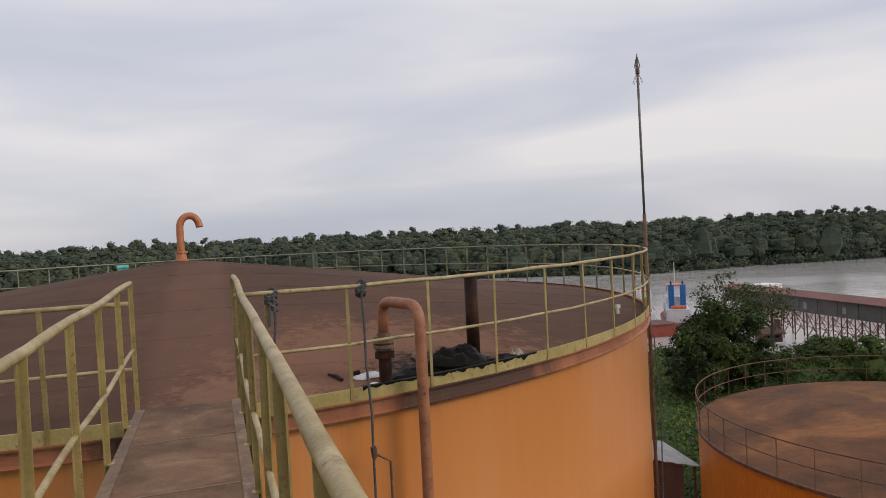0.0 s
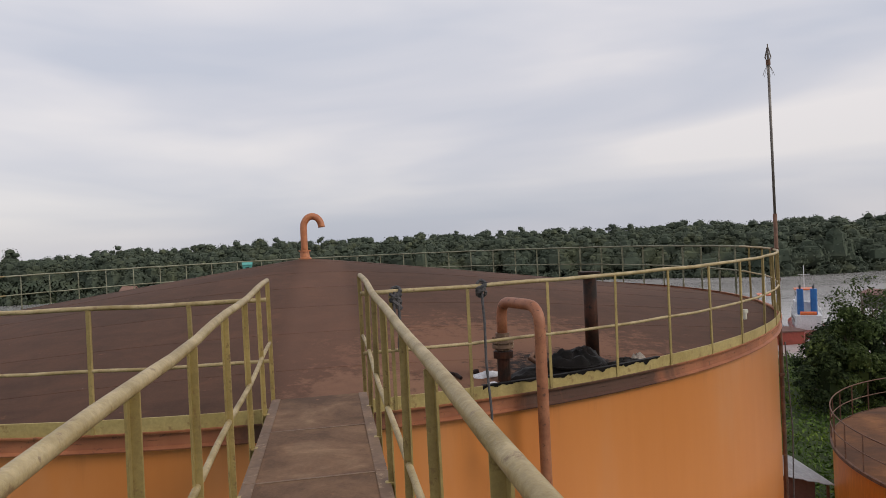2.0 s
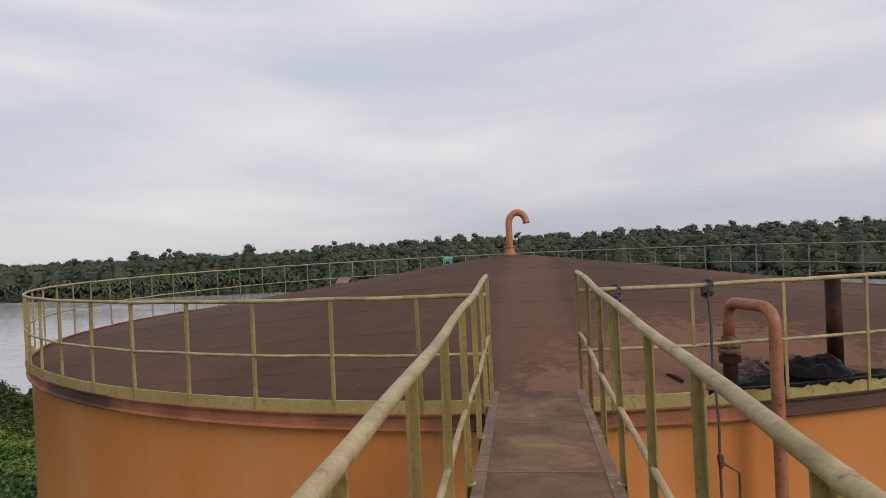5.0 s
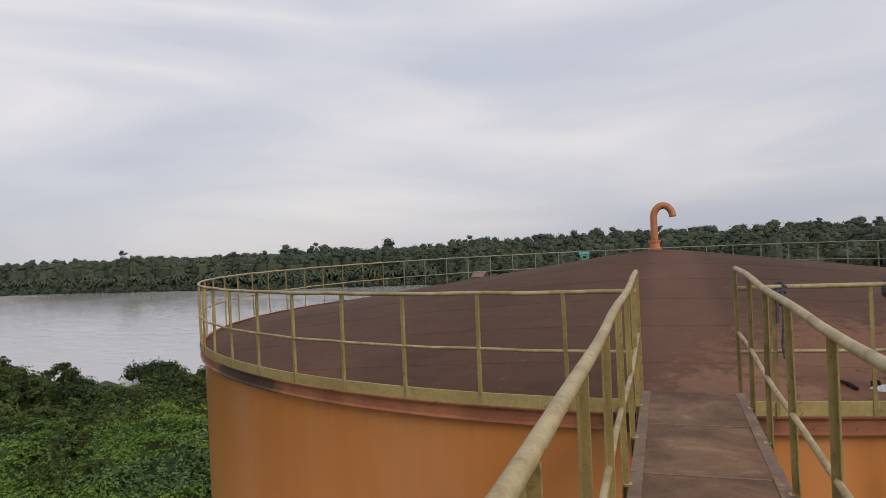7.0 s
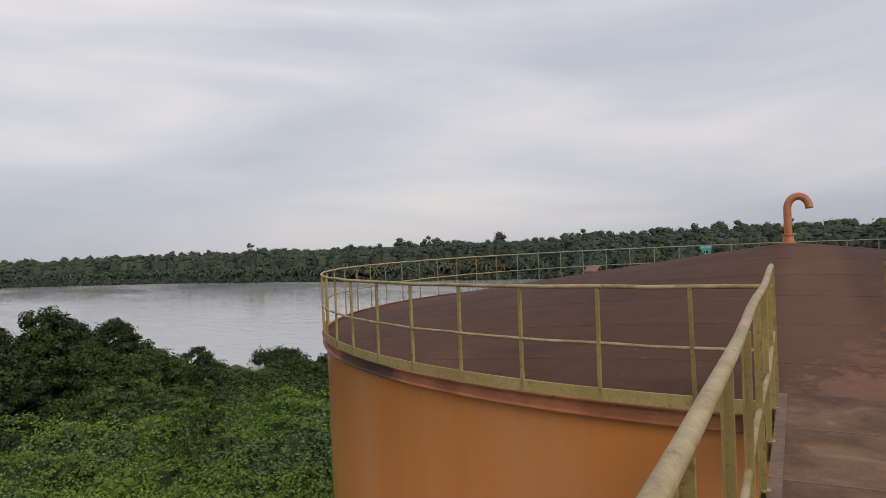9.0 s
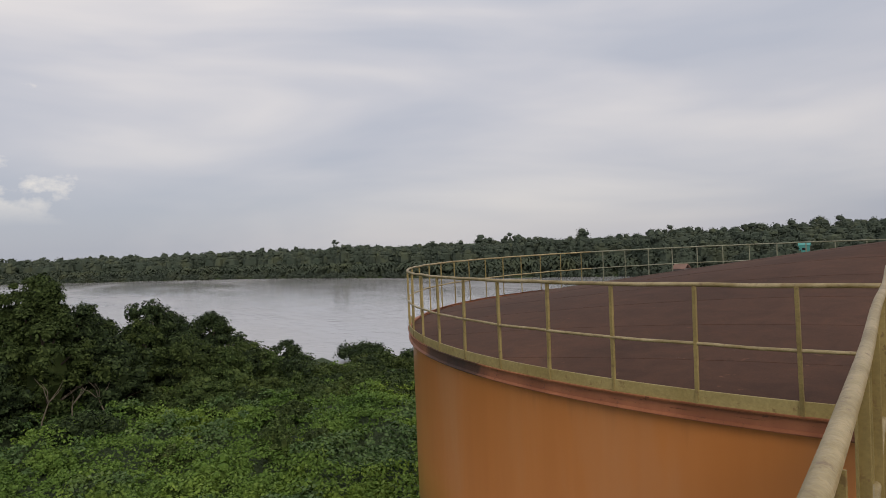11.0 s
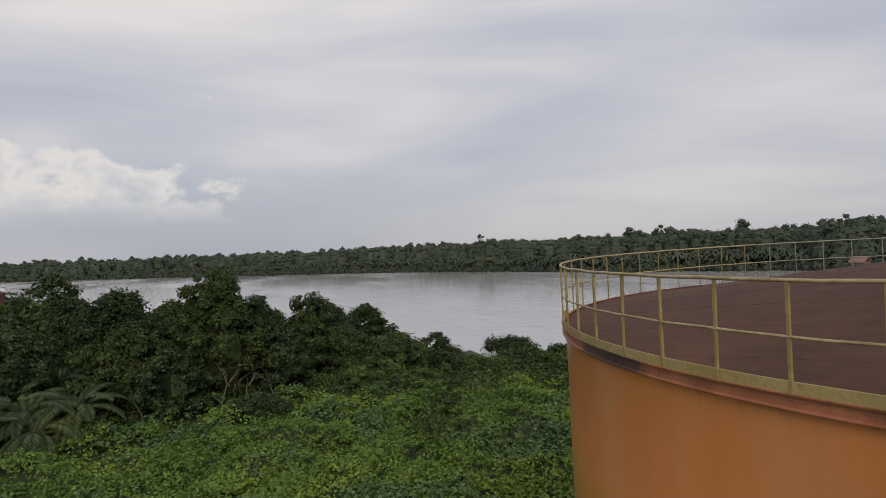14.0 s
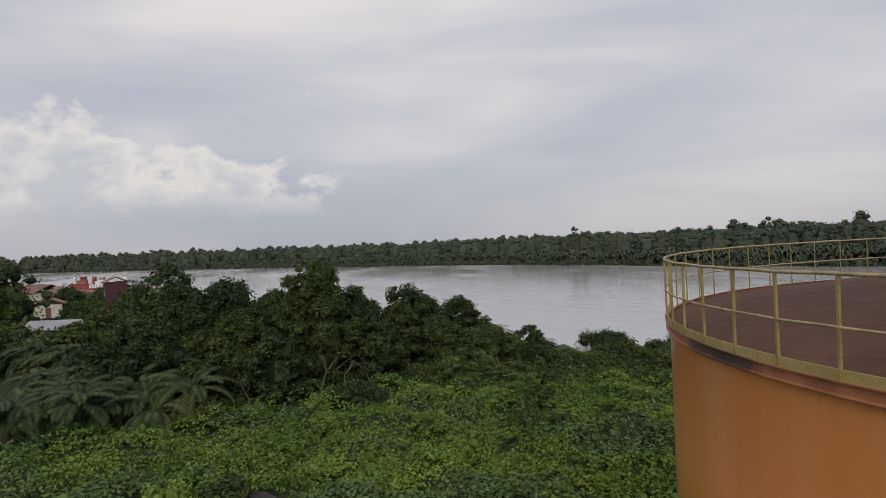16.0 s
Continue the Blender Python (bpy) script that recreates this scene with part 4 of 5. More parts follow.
def vessel(name, at, rz, s, label, hull, house, funnels, roofc, group=""):
    """A small river vessel: hull, deckhouses, wheelhouse, funnels, mast."""
    t = thing(name, at, label, "boat", group)
    t.rotation_euler = (0, 0, radians(rz))
    t.scale = (s, s, s)
    n = 14
    prof = []
    for i in range(n + 1):
        u = i / n
        x = -9 + 18 * u
        w = 2.7 * (1 - max(0, (u - 0.62) / 0.38) ** 2.2) * (1 - 0.25 * max(0, (0.12 - u) / 0.12))
        sheer = 0.9 + 1.1 * max(0, u - 0.55) ** 1.3 * 2
        prof.append((x, max(0.05, w), sheer))
    vs = []
    for x, w, h in prof:
        vs += [(x, -w, h + 0.35), (x, -w * 0.85, -0.7), (x, w * 0.85, -0.7), (x, w, h + 0.35), (x, w * 0.96, h), (x, -w * 0.96, h)]
    fs = [(6 * i + k, 6 * i + (k + 1) % 6, 6 * i + 6 + (k + 1) % 6, 6 * i + 6 + k) for i in range(n) for k in range(6)] + [(5, 4, 3, 2, 1, 0), tuple(6 * n + k for k in range(6))]
    part("hull", Geo().add(vs, fs), hull, t)
    part("deckhouse", Geo().box((-1.0, 0, 2.1), (9.5, 4.0, 2.3), 0, 0.25), house, t)
    part("upper_deckhouse", Geo().box((0.6, 0, 4.2), (5.2, 3.4, 2.0), 0, 0.25), house, t)
    wh = part("wheelhouse", Geo().box((1.4, 0, 6.1), (3.0, 2.8, 1.8), 0, 0.3), house, t)
    part("roof", Geo().box((1.4, 0, 7.1), (3.5, 3.2, 0.18), 0, 0.2), roofc, t)
    for x in (-4.2, -2.4, -0.6, 1.2, 2.8):
        for y in (-2.01, 2.01):
            part("window", Geo().box((x, y, 2.4), (0.7, 0.05, 0.55)), GLASS, t)
    for x in (0.6, 1.5, 2.4):
        for y in (-1.41, 1.41):
            part("window", Geo().box((x, y, 6.35), (0.65, 0.05, 0.75)), GLASS, wh)
    part("window", Geo().box((2.91, 0, 6.35), (0.05, 2.0, 0.75)), GLASS, wh)
    for y in (-1.0, 1.0):
        f = part("funnel", Geo().box((-3.2, y, 5.3), (1.3, 0.95, 4.4), 0, 0.2), funnels, t)
        part("exhaust", Geo().tube([(-3.2, y, 7.4), (-3.2, y, 7.9), (-3.55, y, 8.1)], 0.16, 8), DARKHULL, f)
    part("mast", Geo().tube([(1.2, 0, 7.1), (1.2, 0, 11.2)], 0.07, 6).tube([(1.2, -0.9, 9.6), (1.2, 0.9, 9.6)], 0.04, 5), WHITE, t)
    rail = Geo()
    for y in (-1.95, 1.95):
        rail.tube([(-5.6, y, 4.1), (3.6, y, 4.1)], 0.03, 5)
        for x in np.arange(-5.6, 3.7, 1.15):
            rail.tube([(x, y, 3.2), (x, y, 4.1)], 0.025, 5)
    part("deck_rail", rail, WHITE, t)
    part("life_raft", Geo().tube([(-5.3, -1.2, 3.65), (-5.3, 1.2, 3.65)], [0.3, 0.3], 10), ORANGE, t)
    return t


vessel("work_boat", (21.0, 84.8, W_Z), 82, 0.6, "white work boat with an orange wheelhouse roof", WHITE, WHITE, WHITE, ORANGE)
vessel("river_tug", (25.0, 84.3, W_Z), 78, 0.68, "white river tug with twin blue funnels and orange trim", HULLRED, WHITE, BLUE, ORANGE)
vessel("moored_boat", (-296.0, -73.0, W_Z), 70, 0.68, "distant red and white vessel moored on the river", HULLRED, WHITE, HULLRED, HULLRED)
vessel("moored_boat", (-312.0, -84.0, W_Z), 85, 0.72, "distant red and white vessel moored on the river", HULLRED, HULLRED, WHITE, HULLRED)
vessel("moored_boat", (-372.0, -80.0, W_Z), 60, 0.5, "distant dark vessel with a tall white mast", DARKHULL, WHITE, WHITE, WHITE)


def pontoon():
    t = thing("landing_pontoon", (18.6, 76.0, W_Z), "brick-red landing pontoon with a flat deck", "pontoon")
    part("hull", Geo().box((0, 0, 0.5), (7.0, 3.2, 1.6), 14, 0.3), HULLRED, t)
    part("deck", Geo().box((0, 0, 1.36), (7.2, 3.4, 0.12), 14, 0.3), BROWNWALL, t)


pontoon()


def barge():
    t = thing("river_barge", (46.0, 90.0, W_Z), "low rusty red barge moored behind the gallery", "barge")
    part("hull", Geo().box((0, 0, 0.4), (22, 5.0, 1.8), 120, 0.8), HULLRED, t)
    part("hatch", Geo().box((0, 0, 1.6), (15, 3.6, 0.7), 120, 0.1), ORANGE, t)
    part("deckhouse", Geo().box((-4.4, 7.6, 2.2), (3.0, 3.4, 2.0), 120, 0.1), WHITE, t)


barge()


def hut(name, at, size, rz, wall, roofm, label, category, rise=1.2, windows=3, over=0.5, stilts=0.0):
    """A small building with walls, gabled roof, door and windows."""
    t = thing(name, at, label, category)
    t.rotation_euler = (0, 0, radians(rz))
    L, W, H = size
    part("wall", Geo().box((0, 0, stilts + H / 2), (L, W, H)), wall, t)
    part("roof", gable(Geo(), (0, 0, stilts + H), (L + 2 * over, W + 2 * over), rise, 0, 0.12), roofm, t)
    for sd in (-1, 1):
        for k in range(windows):
            w = part("window", Geo().box((-L / 2 + L * (k + 0.7) / (windows + 0.4), sd * (W / 2 + 0.01), stilts + H * 0.62), (L / windows * 0.4, 0.06, H * 0.22)), GLASS, t)
    part("door", Geo().box((L / 2 + 0.02, 0, stilts + 1.05), (0.06, 0.95, 2.1)), BROWNWALL, t)
    if stilts:
        for x in (-L / 2 + 0.15, L / 2 - 0.15):
            for y in (-W / 2 + 0.15, W / 2 - 0.15):
                part("stilt", Geo().tube([(x, y, -0.5), (x, y, stilts)], 0.1, 6), RUST, t)
    return t


hut("pale_house", (-151, -47.5, G_Z + 0.6), (5.6, 5.0, 2.7), 15, PALEWALL, TILE, "pale-walled house with a brown roof", "house", 1.4, 3, 0.9)
hut("red_tower_house", (-156.8, -36.2, G_Z), (4.2, 4.2, 6.8), 20, DARKRED, TILE, "dark red tower house with a small brown roof", "house", 1.2, 1, 0.5)
hut("red_side_house", (-159.2, -31.9, G_Z), (4.8, 4.0, 3.9), 20, DARKRED, TILE, "dark red lower house beside the tower", "house", 1.0, 2, 0.5)
hut("zinc_shed", (-104, -31.3, G_Z), (9.0, 5.5, 2.7), 70, GREYWALL, ZINC, "low shed with a pale zinc roof", "shed", 1.0, 2, 0.5)
hut("long_shed", (-117, -43.0, G_Z), (14, 5, 1.8), 60, BROWNWALL, TILE, "long low shed with a brown roof", "shed", 1.0, 4, 0.5)
hut("red_roof_warehouse", (-236, -76, G_Z), (16, 9, 2.4), 40, PALEWALL, REDROOF, "riverside warehouse with a faded red roof", "warehouse", 2.4, 5, 0.6)
hut("brown_roof_house", (-196, -58, G_Z), (9, 6, 3.0), 30, PALEWALL, TILE, "riverside house with a brown roof", "house", 2.2, 3, 0.8)
hut("teal_hut", (*spot(28.2, 206), G_Z), (2.6, 2.6, 2.8), 25, TEAL, TEAL, "small teal hut standing on tall stilts", "hut", 0.7, 1, 0.2, 4.6)
hut("river_hut", (*spot(37.1, 150), W_Z), (2.4, 2.4, 2.2), 10, GREYWALL, TILE, "small grey hut on stilts in the river", "hut", 1.0, 1, 0.3, 3.0)
hut("bank_hut", (28.4, 66.0, G_Z), (1.9, 1.5, 0.9), 10, BROWNWALL, BROWNWALL, "small brown hut on the river bank", "hut", 0.5, 2, 0.25)
# ---- plants ----
R = np.random.RandomState(11)


def leaf_quads(c, out, size, rs, aspect=0.5, flat=0.45):
    """Leaf blades at places c that face roughly along out."""
    n = len(c)
    nrm = out + rs.normal(0, flat, (n, 3))
    nrm /= np.linalg.norm(nrm, axis=1)[:, None] + 1e-9
    t = np.cross(nrm, rs.normal(0, 1, (n, 3)))
    t /= np.linalg.norm(t, axis=1)[:, None] + 1e-9
    b = np.cross(nrm, t)
    s = (size * rs.uniform(0.6, 1.3, n))[:, None]
    mid = c - t * s * 0.12
    return np.stack([c - t * s * 0.55, mid + b * s * aspect * 0.5, c + t * s * 0.55 - nrm * s * 0.12, mid - b * s * aspect * 0.5], 1)


def sphere_dirs(n, rs):
    d = rs.normal(0, 1, (n, 3))
    return d / np.linalg.norm(d, axis=1)[:, None]


def blob_leaves(blobs, n, size, rs, aspect=0.5, droop=0.0, spread=0.35):
    """Leaves over the shells of several uneven clumps (x, y, z, rx, rz)."""
    blobs = np.asarray(blobs, float)
    area = blobs[:, 3] * blobs[:, 4]
    pick = rs.choice(len(blobs), n, p=area / area.sum())
    d = sphere_dirs(n, rs)
    d[:, 2] = np.where(d[:, 2] < -0.45, -d[:, 2], d[:, 2])
    bb = blobs[pick]
    lump = 1 + 0.18 * np.sin(d[:, 0] * 5 + bb[:, 0]) * np.cos(d[:, 1] * 6 + bb[:, 1]) + 0.1 * np.sin(d[:, 2] * 9 + bb[:, 2])
    rad = lump ** (spread / 0.35) * (1 - spread * rs.uniform(0, 1, n) ** 2)
    p = bb[:, :3] + d * rad[:, None] * np.stack([bb[:, 3], bb[:, 3], bb[:, 4]], 1)
    p[:, 2] -= droop * rs.uniform(0, 1, n) ** 2 * bb[:, 4]
    out = d + np.array([0, 0, 0.35])
    return leaf_quads(p, out, np.full(n, size), rs, aspect)


def core(blobs, f, rs, m=6, k=3, rough=0.0):
    """Dark inner mass of each clump, so that a crown is not hollow."""
    out = []
    for x, y, z, rx, rz in blobs:
        ring = []
        for j in range(k + 1):
            a = -1.2 + (math.pi / 2 + 1.2) * j / k
            w = 1 + (rs.uniform(-rough, rough, m) if rough else np.zeros(m))
            ring.append([(x + rx * f * w[i] * math.cos(a) * math.cos(2 * math.pi * i / m), y + rx * f * w[i] * math.cos(a) * math.sin(2 * math.pi * i / m), z + rz * f * w[i] * math.sin(a)) for i in range(m)])
        for j in range(k):
            for i in range(m):
                out.append([ring[j][i], ring[j][(i + 1) % m], ring[j + 1][(i + 1) % m], ring[j + 1][i]])
    return np.array(out)


def tree(name, x, y, h, r, mat, label, leaves=4200, size=0.34, seed=1, trunk=0.35, bushy=True, category="tree", group="riverside trees", droop=0.35, airy=False, clumps=0):
    rs = np.random.RandomState(seed)
    z = land_z(x, y) - 0.1
    t = thing(name, (x, y, z), label, category, group)
    blobs = []
    nb = clumps if clumps else 34 if bushy else 22
    low = 0.10 if bushy else trunk
    for k in range(nb):
        f = (k + 0.5) / nb
        zz = h * (low + (0.93 - low) * f)
        wide = (math.sin(math.pi * (0.22 + 0.68 * f ** 0.9)) if bushy else 0.5 + 0.5 * math.sin(math.pi * f)) * r
        a = k * 2.4 + rs.uniform(-0.6, 0.6)
        off = wide * rs.uniform(0.35, 1.0)
        br = r * rs.uniform(0.16, 0.34) * (34 / nb) ** 0.45
        blobs.append((off * math.cos(a), off * math.sin(a), zz + rs.uniform(-0.06, 0.06) * h, br, br * rs.uniform(0.6, 1.1)))
    blobs.append((0, 0, h - r * 0.22, r * 0.26, r * 0.28))
    g = Geo()
    g.tube([(0, 0, 0), (0.06 * r, 0.04 * r, h * 0.35), (0.02 * r, -0.05 * r, h * 0.62), (0, 0, h * 0.85)], [0.035 * h, 0.026 * h, 0.017 * h, 0.006 * h], 8)
    part("trunk", g, BARK, t, smooth=True)
    for i, (bx, by, bz, br, _) in enumerate(blobs[::6]):
        s = max(0.08, bz / h - 0.28) * h
        part("limb", Geo().tube([(0.03 * r, 0, s), (bx * 0.5, by * 0.5, s + (bz - s) * 0.6), (bx, by, bz)], [0.014 * h, 0.009 * h, 0.004 * h], 6), BARK, t)
    q = blob_leaves(blobs, leaves, size, rs, 0.55, droop)
    if not airy:
        q = np.concatenate([core([(0, 0, h * 0.42, r * 0.4, h * 0.3)], 1.0, rs), core(blobs, 0.55, rs), q])
    part("crown", quads("crown", q, mat), mat, t)
    return t


DENSE = "dense dark-green riverside tree hung with creepers"
for i, (x, y, h, r) in enumerate([(-58.5, -0.1, 8.6, 3.0), (-61.6, -6.5, 9.3, 5.0), (-66.1, -10.3, 9.3, 4.2), (-57.5, 2.0, 8.2, 4.0), (-62.7, 10.3, 8.2, 3.8), (-61.2, 4.8, 8.3, 3.0),
                                  (-56.1, -5.2, 7.0, 4.6), (-57.1, -12.9, 7.2, 4.8), (-54.1, -2.1, 5.4, 3.4), (-60.1, 12.5, 5.2, 3.8), (-57.8, 6.4, 5.6, 3.8), (-66.0, 16.0, 6.4, 3.6),
                                  (-68, -2, 8.4, 4.6), (-70, 6, 7.2, 4.2), (-72, 14, 5.6, 4.0)]):
    tree("vine_clad_tree", x, y, h, r, TREE if i % 3 else TREE2, DENSE, int(8200 * min(2.2, r * h / 22)), 0.27, 30 + i, clumps=70)
tree("vine_clad_tree", -58.4, 1.3, 10.6, 2.5, TREE2, "tall round-crowned tree standing out of the thicket", 9000, 0.24, 29, trunk=0.72, bushy=False, clumps=40)
for i, (b, h, r) in enumerate([(84.7, 6.7, 2.6), (81.4, 6.8, 2.5), (78.9, 5.6, 2.4), (88.5, 7.0, 2.8), (93.0, 7.0, 2.8), (97.0, 7.0, 3.0)]):
    tree("vine_clad_tree", *spot(b, 61), h, r, TREE2 if i % 2 else TREE, DENSE, 6000, 0.24, 50 + i, clumps=48)
for i, (x, y, h, r) in enumerate([(-102.7, -17.4, 10.4, 5.4), (-85.4, -22.1, 6.2, 4.2), (-118.8, -43.2, 12.0, 6.5), (-112, -46, 10, 6.0), (-92, -8, 8.5, 5.5), (-80, -14, 8.2, 5.0), (-98, -27, 3.4, 4.5), (-128, -33, 5.0, 4.0),
                                  (-120, -24, 6, 5.5), (-150, -30, 5.5, 5.5), (-160, -46, 6, 5), (-190, -46, 3.2, 5), (-215, -50, 3, 6), (-240, -54, 3.2, 7), (-84, 4, 7, 5), (-74, -24, 4.6, 4), (-80, -30, 4.8, 4.5), (-88, -33, 4.6, 5), (-95, -40, 4.8, 5), (-86, -40, 4.4, 5), (-78, -37, 4.2, 4.5), (-104, -44, 4.0, 5), (-92, -20, 4.6, 5), (-125, -33, 3.6, 5), (-140, -38, 4, 5), (-170, -52, 3.0, 5), (-180, -44, 3.0, 5)]):
    tree("riverside_tree", x, y, h, r, TREE2 if i % 2 else TREE, "round dark-green tree near the river", 2500, 0.48, 60 + i, category="tree")
for i, (x, y, h, r) in enumerate([(-61.9, 17.9, 4.2, 3.2), (-61.4, 21.8, 3.8, 1.8), (-56.3, 25.3, 2.2, 2.8), (-51.1, 27.4, 2.3, 2.4), (-46.3, 25.1, 2.3, 2.6), (-66, 24, 2.6, 2.6), (-60, 30, 2.2, 2.8), (-55, 35, 2.2, 3.0), (-50, 40, 2.3, 3.0),
                                  (-68, 33, 1.8, 3.0), (-62, 40, 1.8, 3.0), (-52.5, 15.5, 2.6, 2.4), (-55.5, 9.5, 2.8, 2.6), (-50.5, 3.5, 2.6, 2.2), (-49.5, -7.0, 2.8, 2.6), (-51.5, 20.5, 2.4, 2.2), (-44, 30, 2.4, 2.4), (-46.5, 34, 2.8, 2.6)]):
    tree("shrub", x, y, max(0.9, h - 0.5 * r) if h < 3 else h, r, TREE if i % 2 else TREE2, "leafy green shrub smothered in creepers", 3000, 0.24, 90 + i, category="shrub", group="shrubs in the thicket")
# the unbroken bank of creeper-hung bushes along the water
BANK = random.Random(41)
for i in range(30):
    b = 77.5 - 24.0 * i / 29
    top = float(np.interp(b, [53.5, 59.9, 62.7, 66.6, 68.5, 70.4, 74.1, 77.5], [2.5, 2.8, 2.9, 2.4, 2.8, 4.1, 5.1, 5.6]))
    wide = BANK.uniform(1.5, 2.3)
    px, py = spot(b, 60 + BANK.uniform(-2.5, 2.5))
    tree("bank_bush", px, py, top * BANK.uniform(0.88, 1.06) - 0.45 * wide, wide, (TREE2, TREE, TREE2, BUSH)[i % 4], "tangled leafy bush hung with creepers on the bank", 2200, 0.23, 400 + i, category="bush", group="bushes along the bank", clumps=24)
    wide = BANK.uniform(1.4, 2.1)
    px, py = spot(b + BANK.uniform(-1, 1), 54.5 + BANK.uniform(-2, 2))
    tree("bank_bush", px, py, top * BANK.uniform(0.5, 0.68) - 0.35 * wide, wide, (BUSH, TREE2, BUSH)[i % 3], "low tangled bush hung with creepers on the bank", 1400, 0.21, 440 + i, category="bush", group="bushes along the bank", clumps=20)
for i, (x, y, h, r) in enumerate([(-37.2, 12.1, 2.5, 1.25), (-32.6, 3.1, 1.2, 1.6), (-41.2, -1.7, 1.3, 1.9), (-38.5, 16.5, 1.1, 1.5), (-43.0, 8.0, 1.0, 1.5), (-33.0, 9.5, 0.8, 1.2), (-46.0, 13.0, 1.3, 1.6), (-29.0, 13.5, 0.9, 1.4), (-36.5, 21.5, 1.1, 1.6), (-45.5, 1.5, 1.2, 1.5)]):
    tree("creeper_mound", x, y, h, r, VINE if i else BUSH, "mound of creepers draped over a low stump", 2200, 0.17, 130 + i, category="shrub", group="creeper mounds", droop=0.6)
MOUNDS = random.Random(17)
for i in range(22):
    b, d = MOUNDS.uniform(50, 104), MOUNDS.uniform(30, 52)
    px, py = spot(b, d)
    tree("creeper_mound", px, py, MOUNDS.uniform(0.9, 1.5), MOUNDS.uniform(1.0, 1.9), (VINE, GRASS, TREE2)[i % 3], "low mound of tangled creepers and weeds", 1100, 0.21, 230 + i, category="shrub", group="creeper mounds", droop=0.5)
for i, (x, y, h, r, ai) in enumerate([(16.4, 46.1, 6.6, 3.0, 0), (14.8, 44.7, 5.0, 2.0, 0), (21.1, 57.3, 7.6, 2.9, 1), (27.7, 63.7, 5.8, 2.8, 1), (18.8, 47.4, 5.6, 2.4, 0), (24.0, 60.0, 6.4, 2.4, 1), (16.6, 49.0, 5.4, 2.6, 0)]):
    tree("bank_tree", x, y, h, r, TREE2 if ai or i == 0 else TREE, "spreading green tree on the river bank" if not ai else "airy thin-crowned tree on the river bank", 1500 if ai else 8000, 0.22, 160 + i, bushy=not ai, airy=bool(ai), trunk=0.45)
for i, (x, y, h, r) in enumerate([(27.0, 46.8, 3.6, 3.0), (28.1, 55.8, 1.2, 3.0), (32.0, 50.0, 3.0, 3.0), (22.0, 51.0, 1.6, 2.0), (36, 56, 1.4, 3), (40, 60, 1.4, 3), (31, 60, 1.0, 2.6), (40, 55, 2, 3.4)]):
    tree("bank_shrub", x, y, h, r, BUSH if i % 2 == 0 else TREE2, "bright leafy shrub on the river bank", 2800, 0.2, 190 + i, category="shrub", group="shrubs on the river bank")


def dead_branch(x, y, h, seed):
    rs = random.Random(seed)
    t = thing("bare_branch", (x, y, land_z(x, y) - 0.1), "pale bare forked branch wound with creeper stems", "branch", "bare branches in the thicket")
    top = Vector((rs.uniform(-0.4, 0.4), rs.uniform(-0.6, 0.6), h * 0.55))
    part("stem", Geo().tube([(0, 0, 0), (0.1, 0.12, h * 0.25), tuple(top)], [0.06, 0.05, 0.04], 7), DEADWOOD, t)
    for k in range(4):
        d = Vector((rs.uniform(-0.6, 0.6), rs.uniform(-1.6, 1.6), h * rs.uniform(0.25, 0.5)))
        part("fork", Geo().tube([tuple(top), tuple(top + d * 0.5 + Vector((0, 0.15, 0.1))), tuple(top + d)], [0.03, 0.02, 0.01], 6), DEADWOOD, t)


for i, (x, y, h) in enumerate([(-52.9, 1.2, 4.2), (-53.1, 3.0, 3.4), (-52.6, -4.2, 3.6), (-54.6, 5.2, 3.0)]):
    dead_branch(x, y, h, 500 + i)


def palm(x, y, h, seed, fronds=15, length=3.6):
    rs = np.random.RandomState(seed)
    t = thing("palm", (x, y, land_z(x, y) - 0.1), "young feathery palm with arching grey-green fronds", "palm", "palms by the thicket")
    part("trunk", Geo().tube([(0, 0, 0), (0.05, 0, h * 0.5), (0, 0.04, h)], [0.26, 0.22, 0.2], 8), BARK, t)
    for k in range(fronds):
        a = 2 * math.pi * (k * 0.382)
        el = rs.uniform(0.5, 1.4)
        L = length * rs.uniform(0.8, 1.1)
        pts = []
        p, ang = np.array([0, 0, h]), el
        for j in range(9):
            pts.append(p.copy())
            p = p + L / 8 * np.array([math.cos(a) * math.cos(ang), math.sin(a) * math.cos(ang), math.sin(ang)])
            ang -= 0.27
        g = Geo().tube(pts, [0.035 - 0.0035 * j for j in range(9)], 4)
        side = np.array([-math.sin(a), math.cos(a), 0])
        for j in range(1, 9):
            for f in (0.0, 0.25, 0.5, 0.75):
                q = pts[j - 1] * (1 - f) + pts[j] * f
                fw = (pts[j] - pts[j - 1]) / (L / 8)
                ll = 0.75 * math.sin(math.pi * (0.12 + 0.8 * (j - 1 + f) / 8))
                for sd in (-1, 1):
                    e = q + (side * sd * 0.8 + fw * 0.55) * ll + np.array([0, 0, -0.38 * ll])
                    w = fw * 0.085
                    m2 = (q + e) / 2 + np.array([0, 0, 0.06])
                    g.add([q - w, m2 - w * 0.9, e, m2 + w * 0.9], [(0, 1, 2, 3)])
        part("frond", g, PALM, t)


PALMS = random.Random(9)
for i in range(26):
    b, d = PALMS.uniform(98.5, 113), PALMS.uniform(50, 74)
    px, py = spot(b, d)
    palm(px, py, PALMS.uniform(1.2, 2.4) + (d - 50) * 0.07, 300 + i, 15, PALMS.uniform(3.6, 4.6))


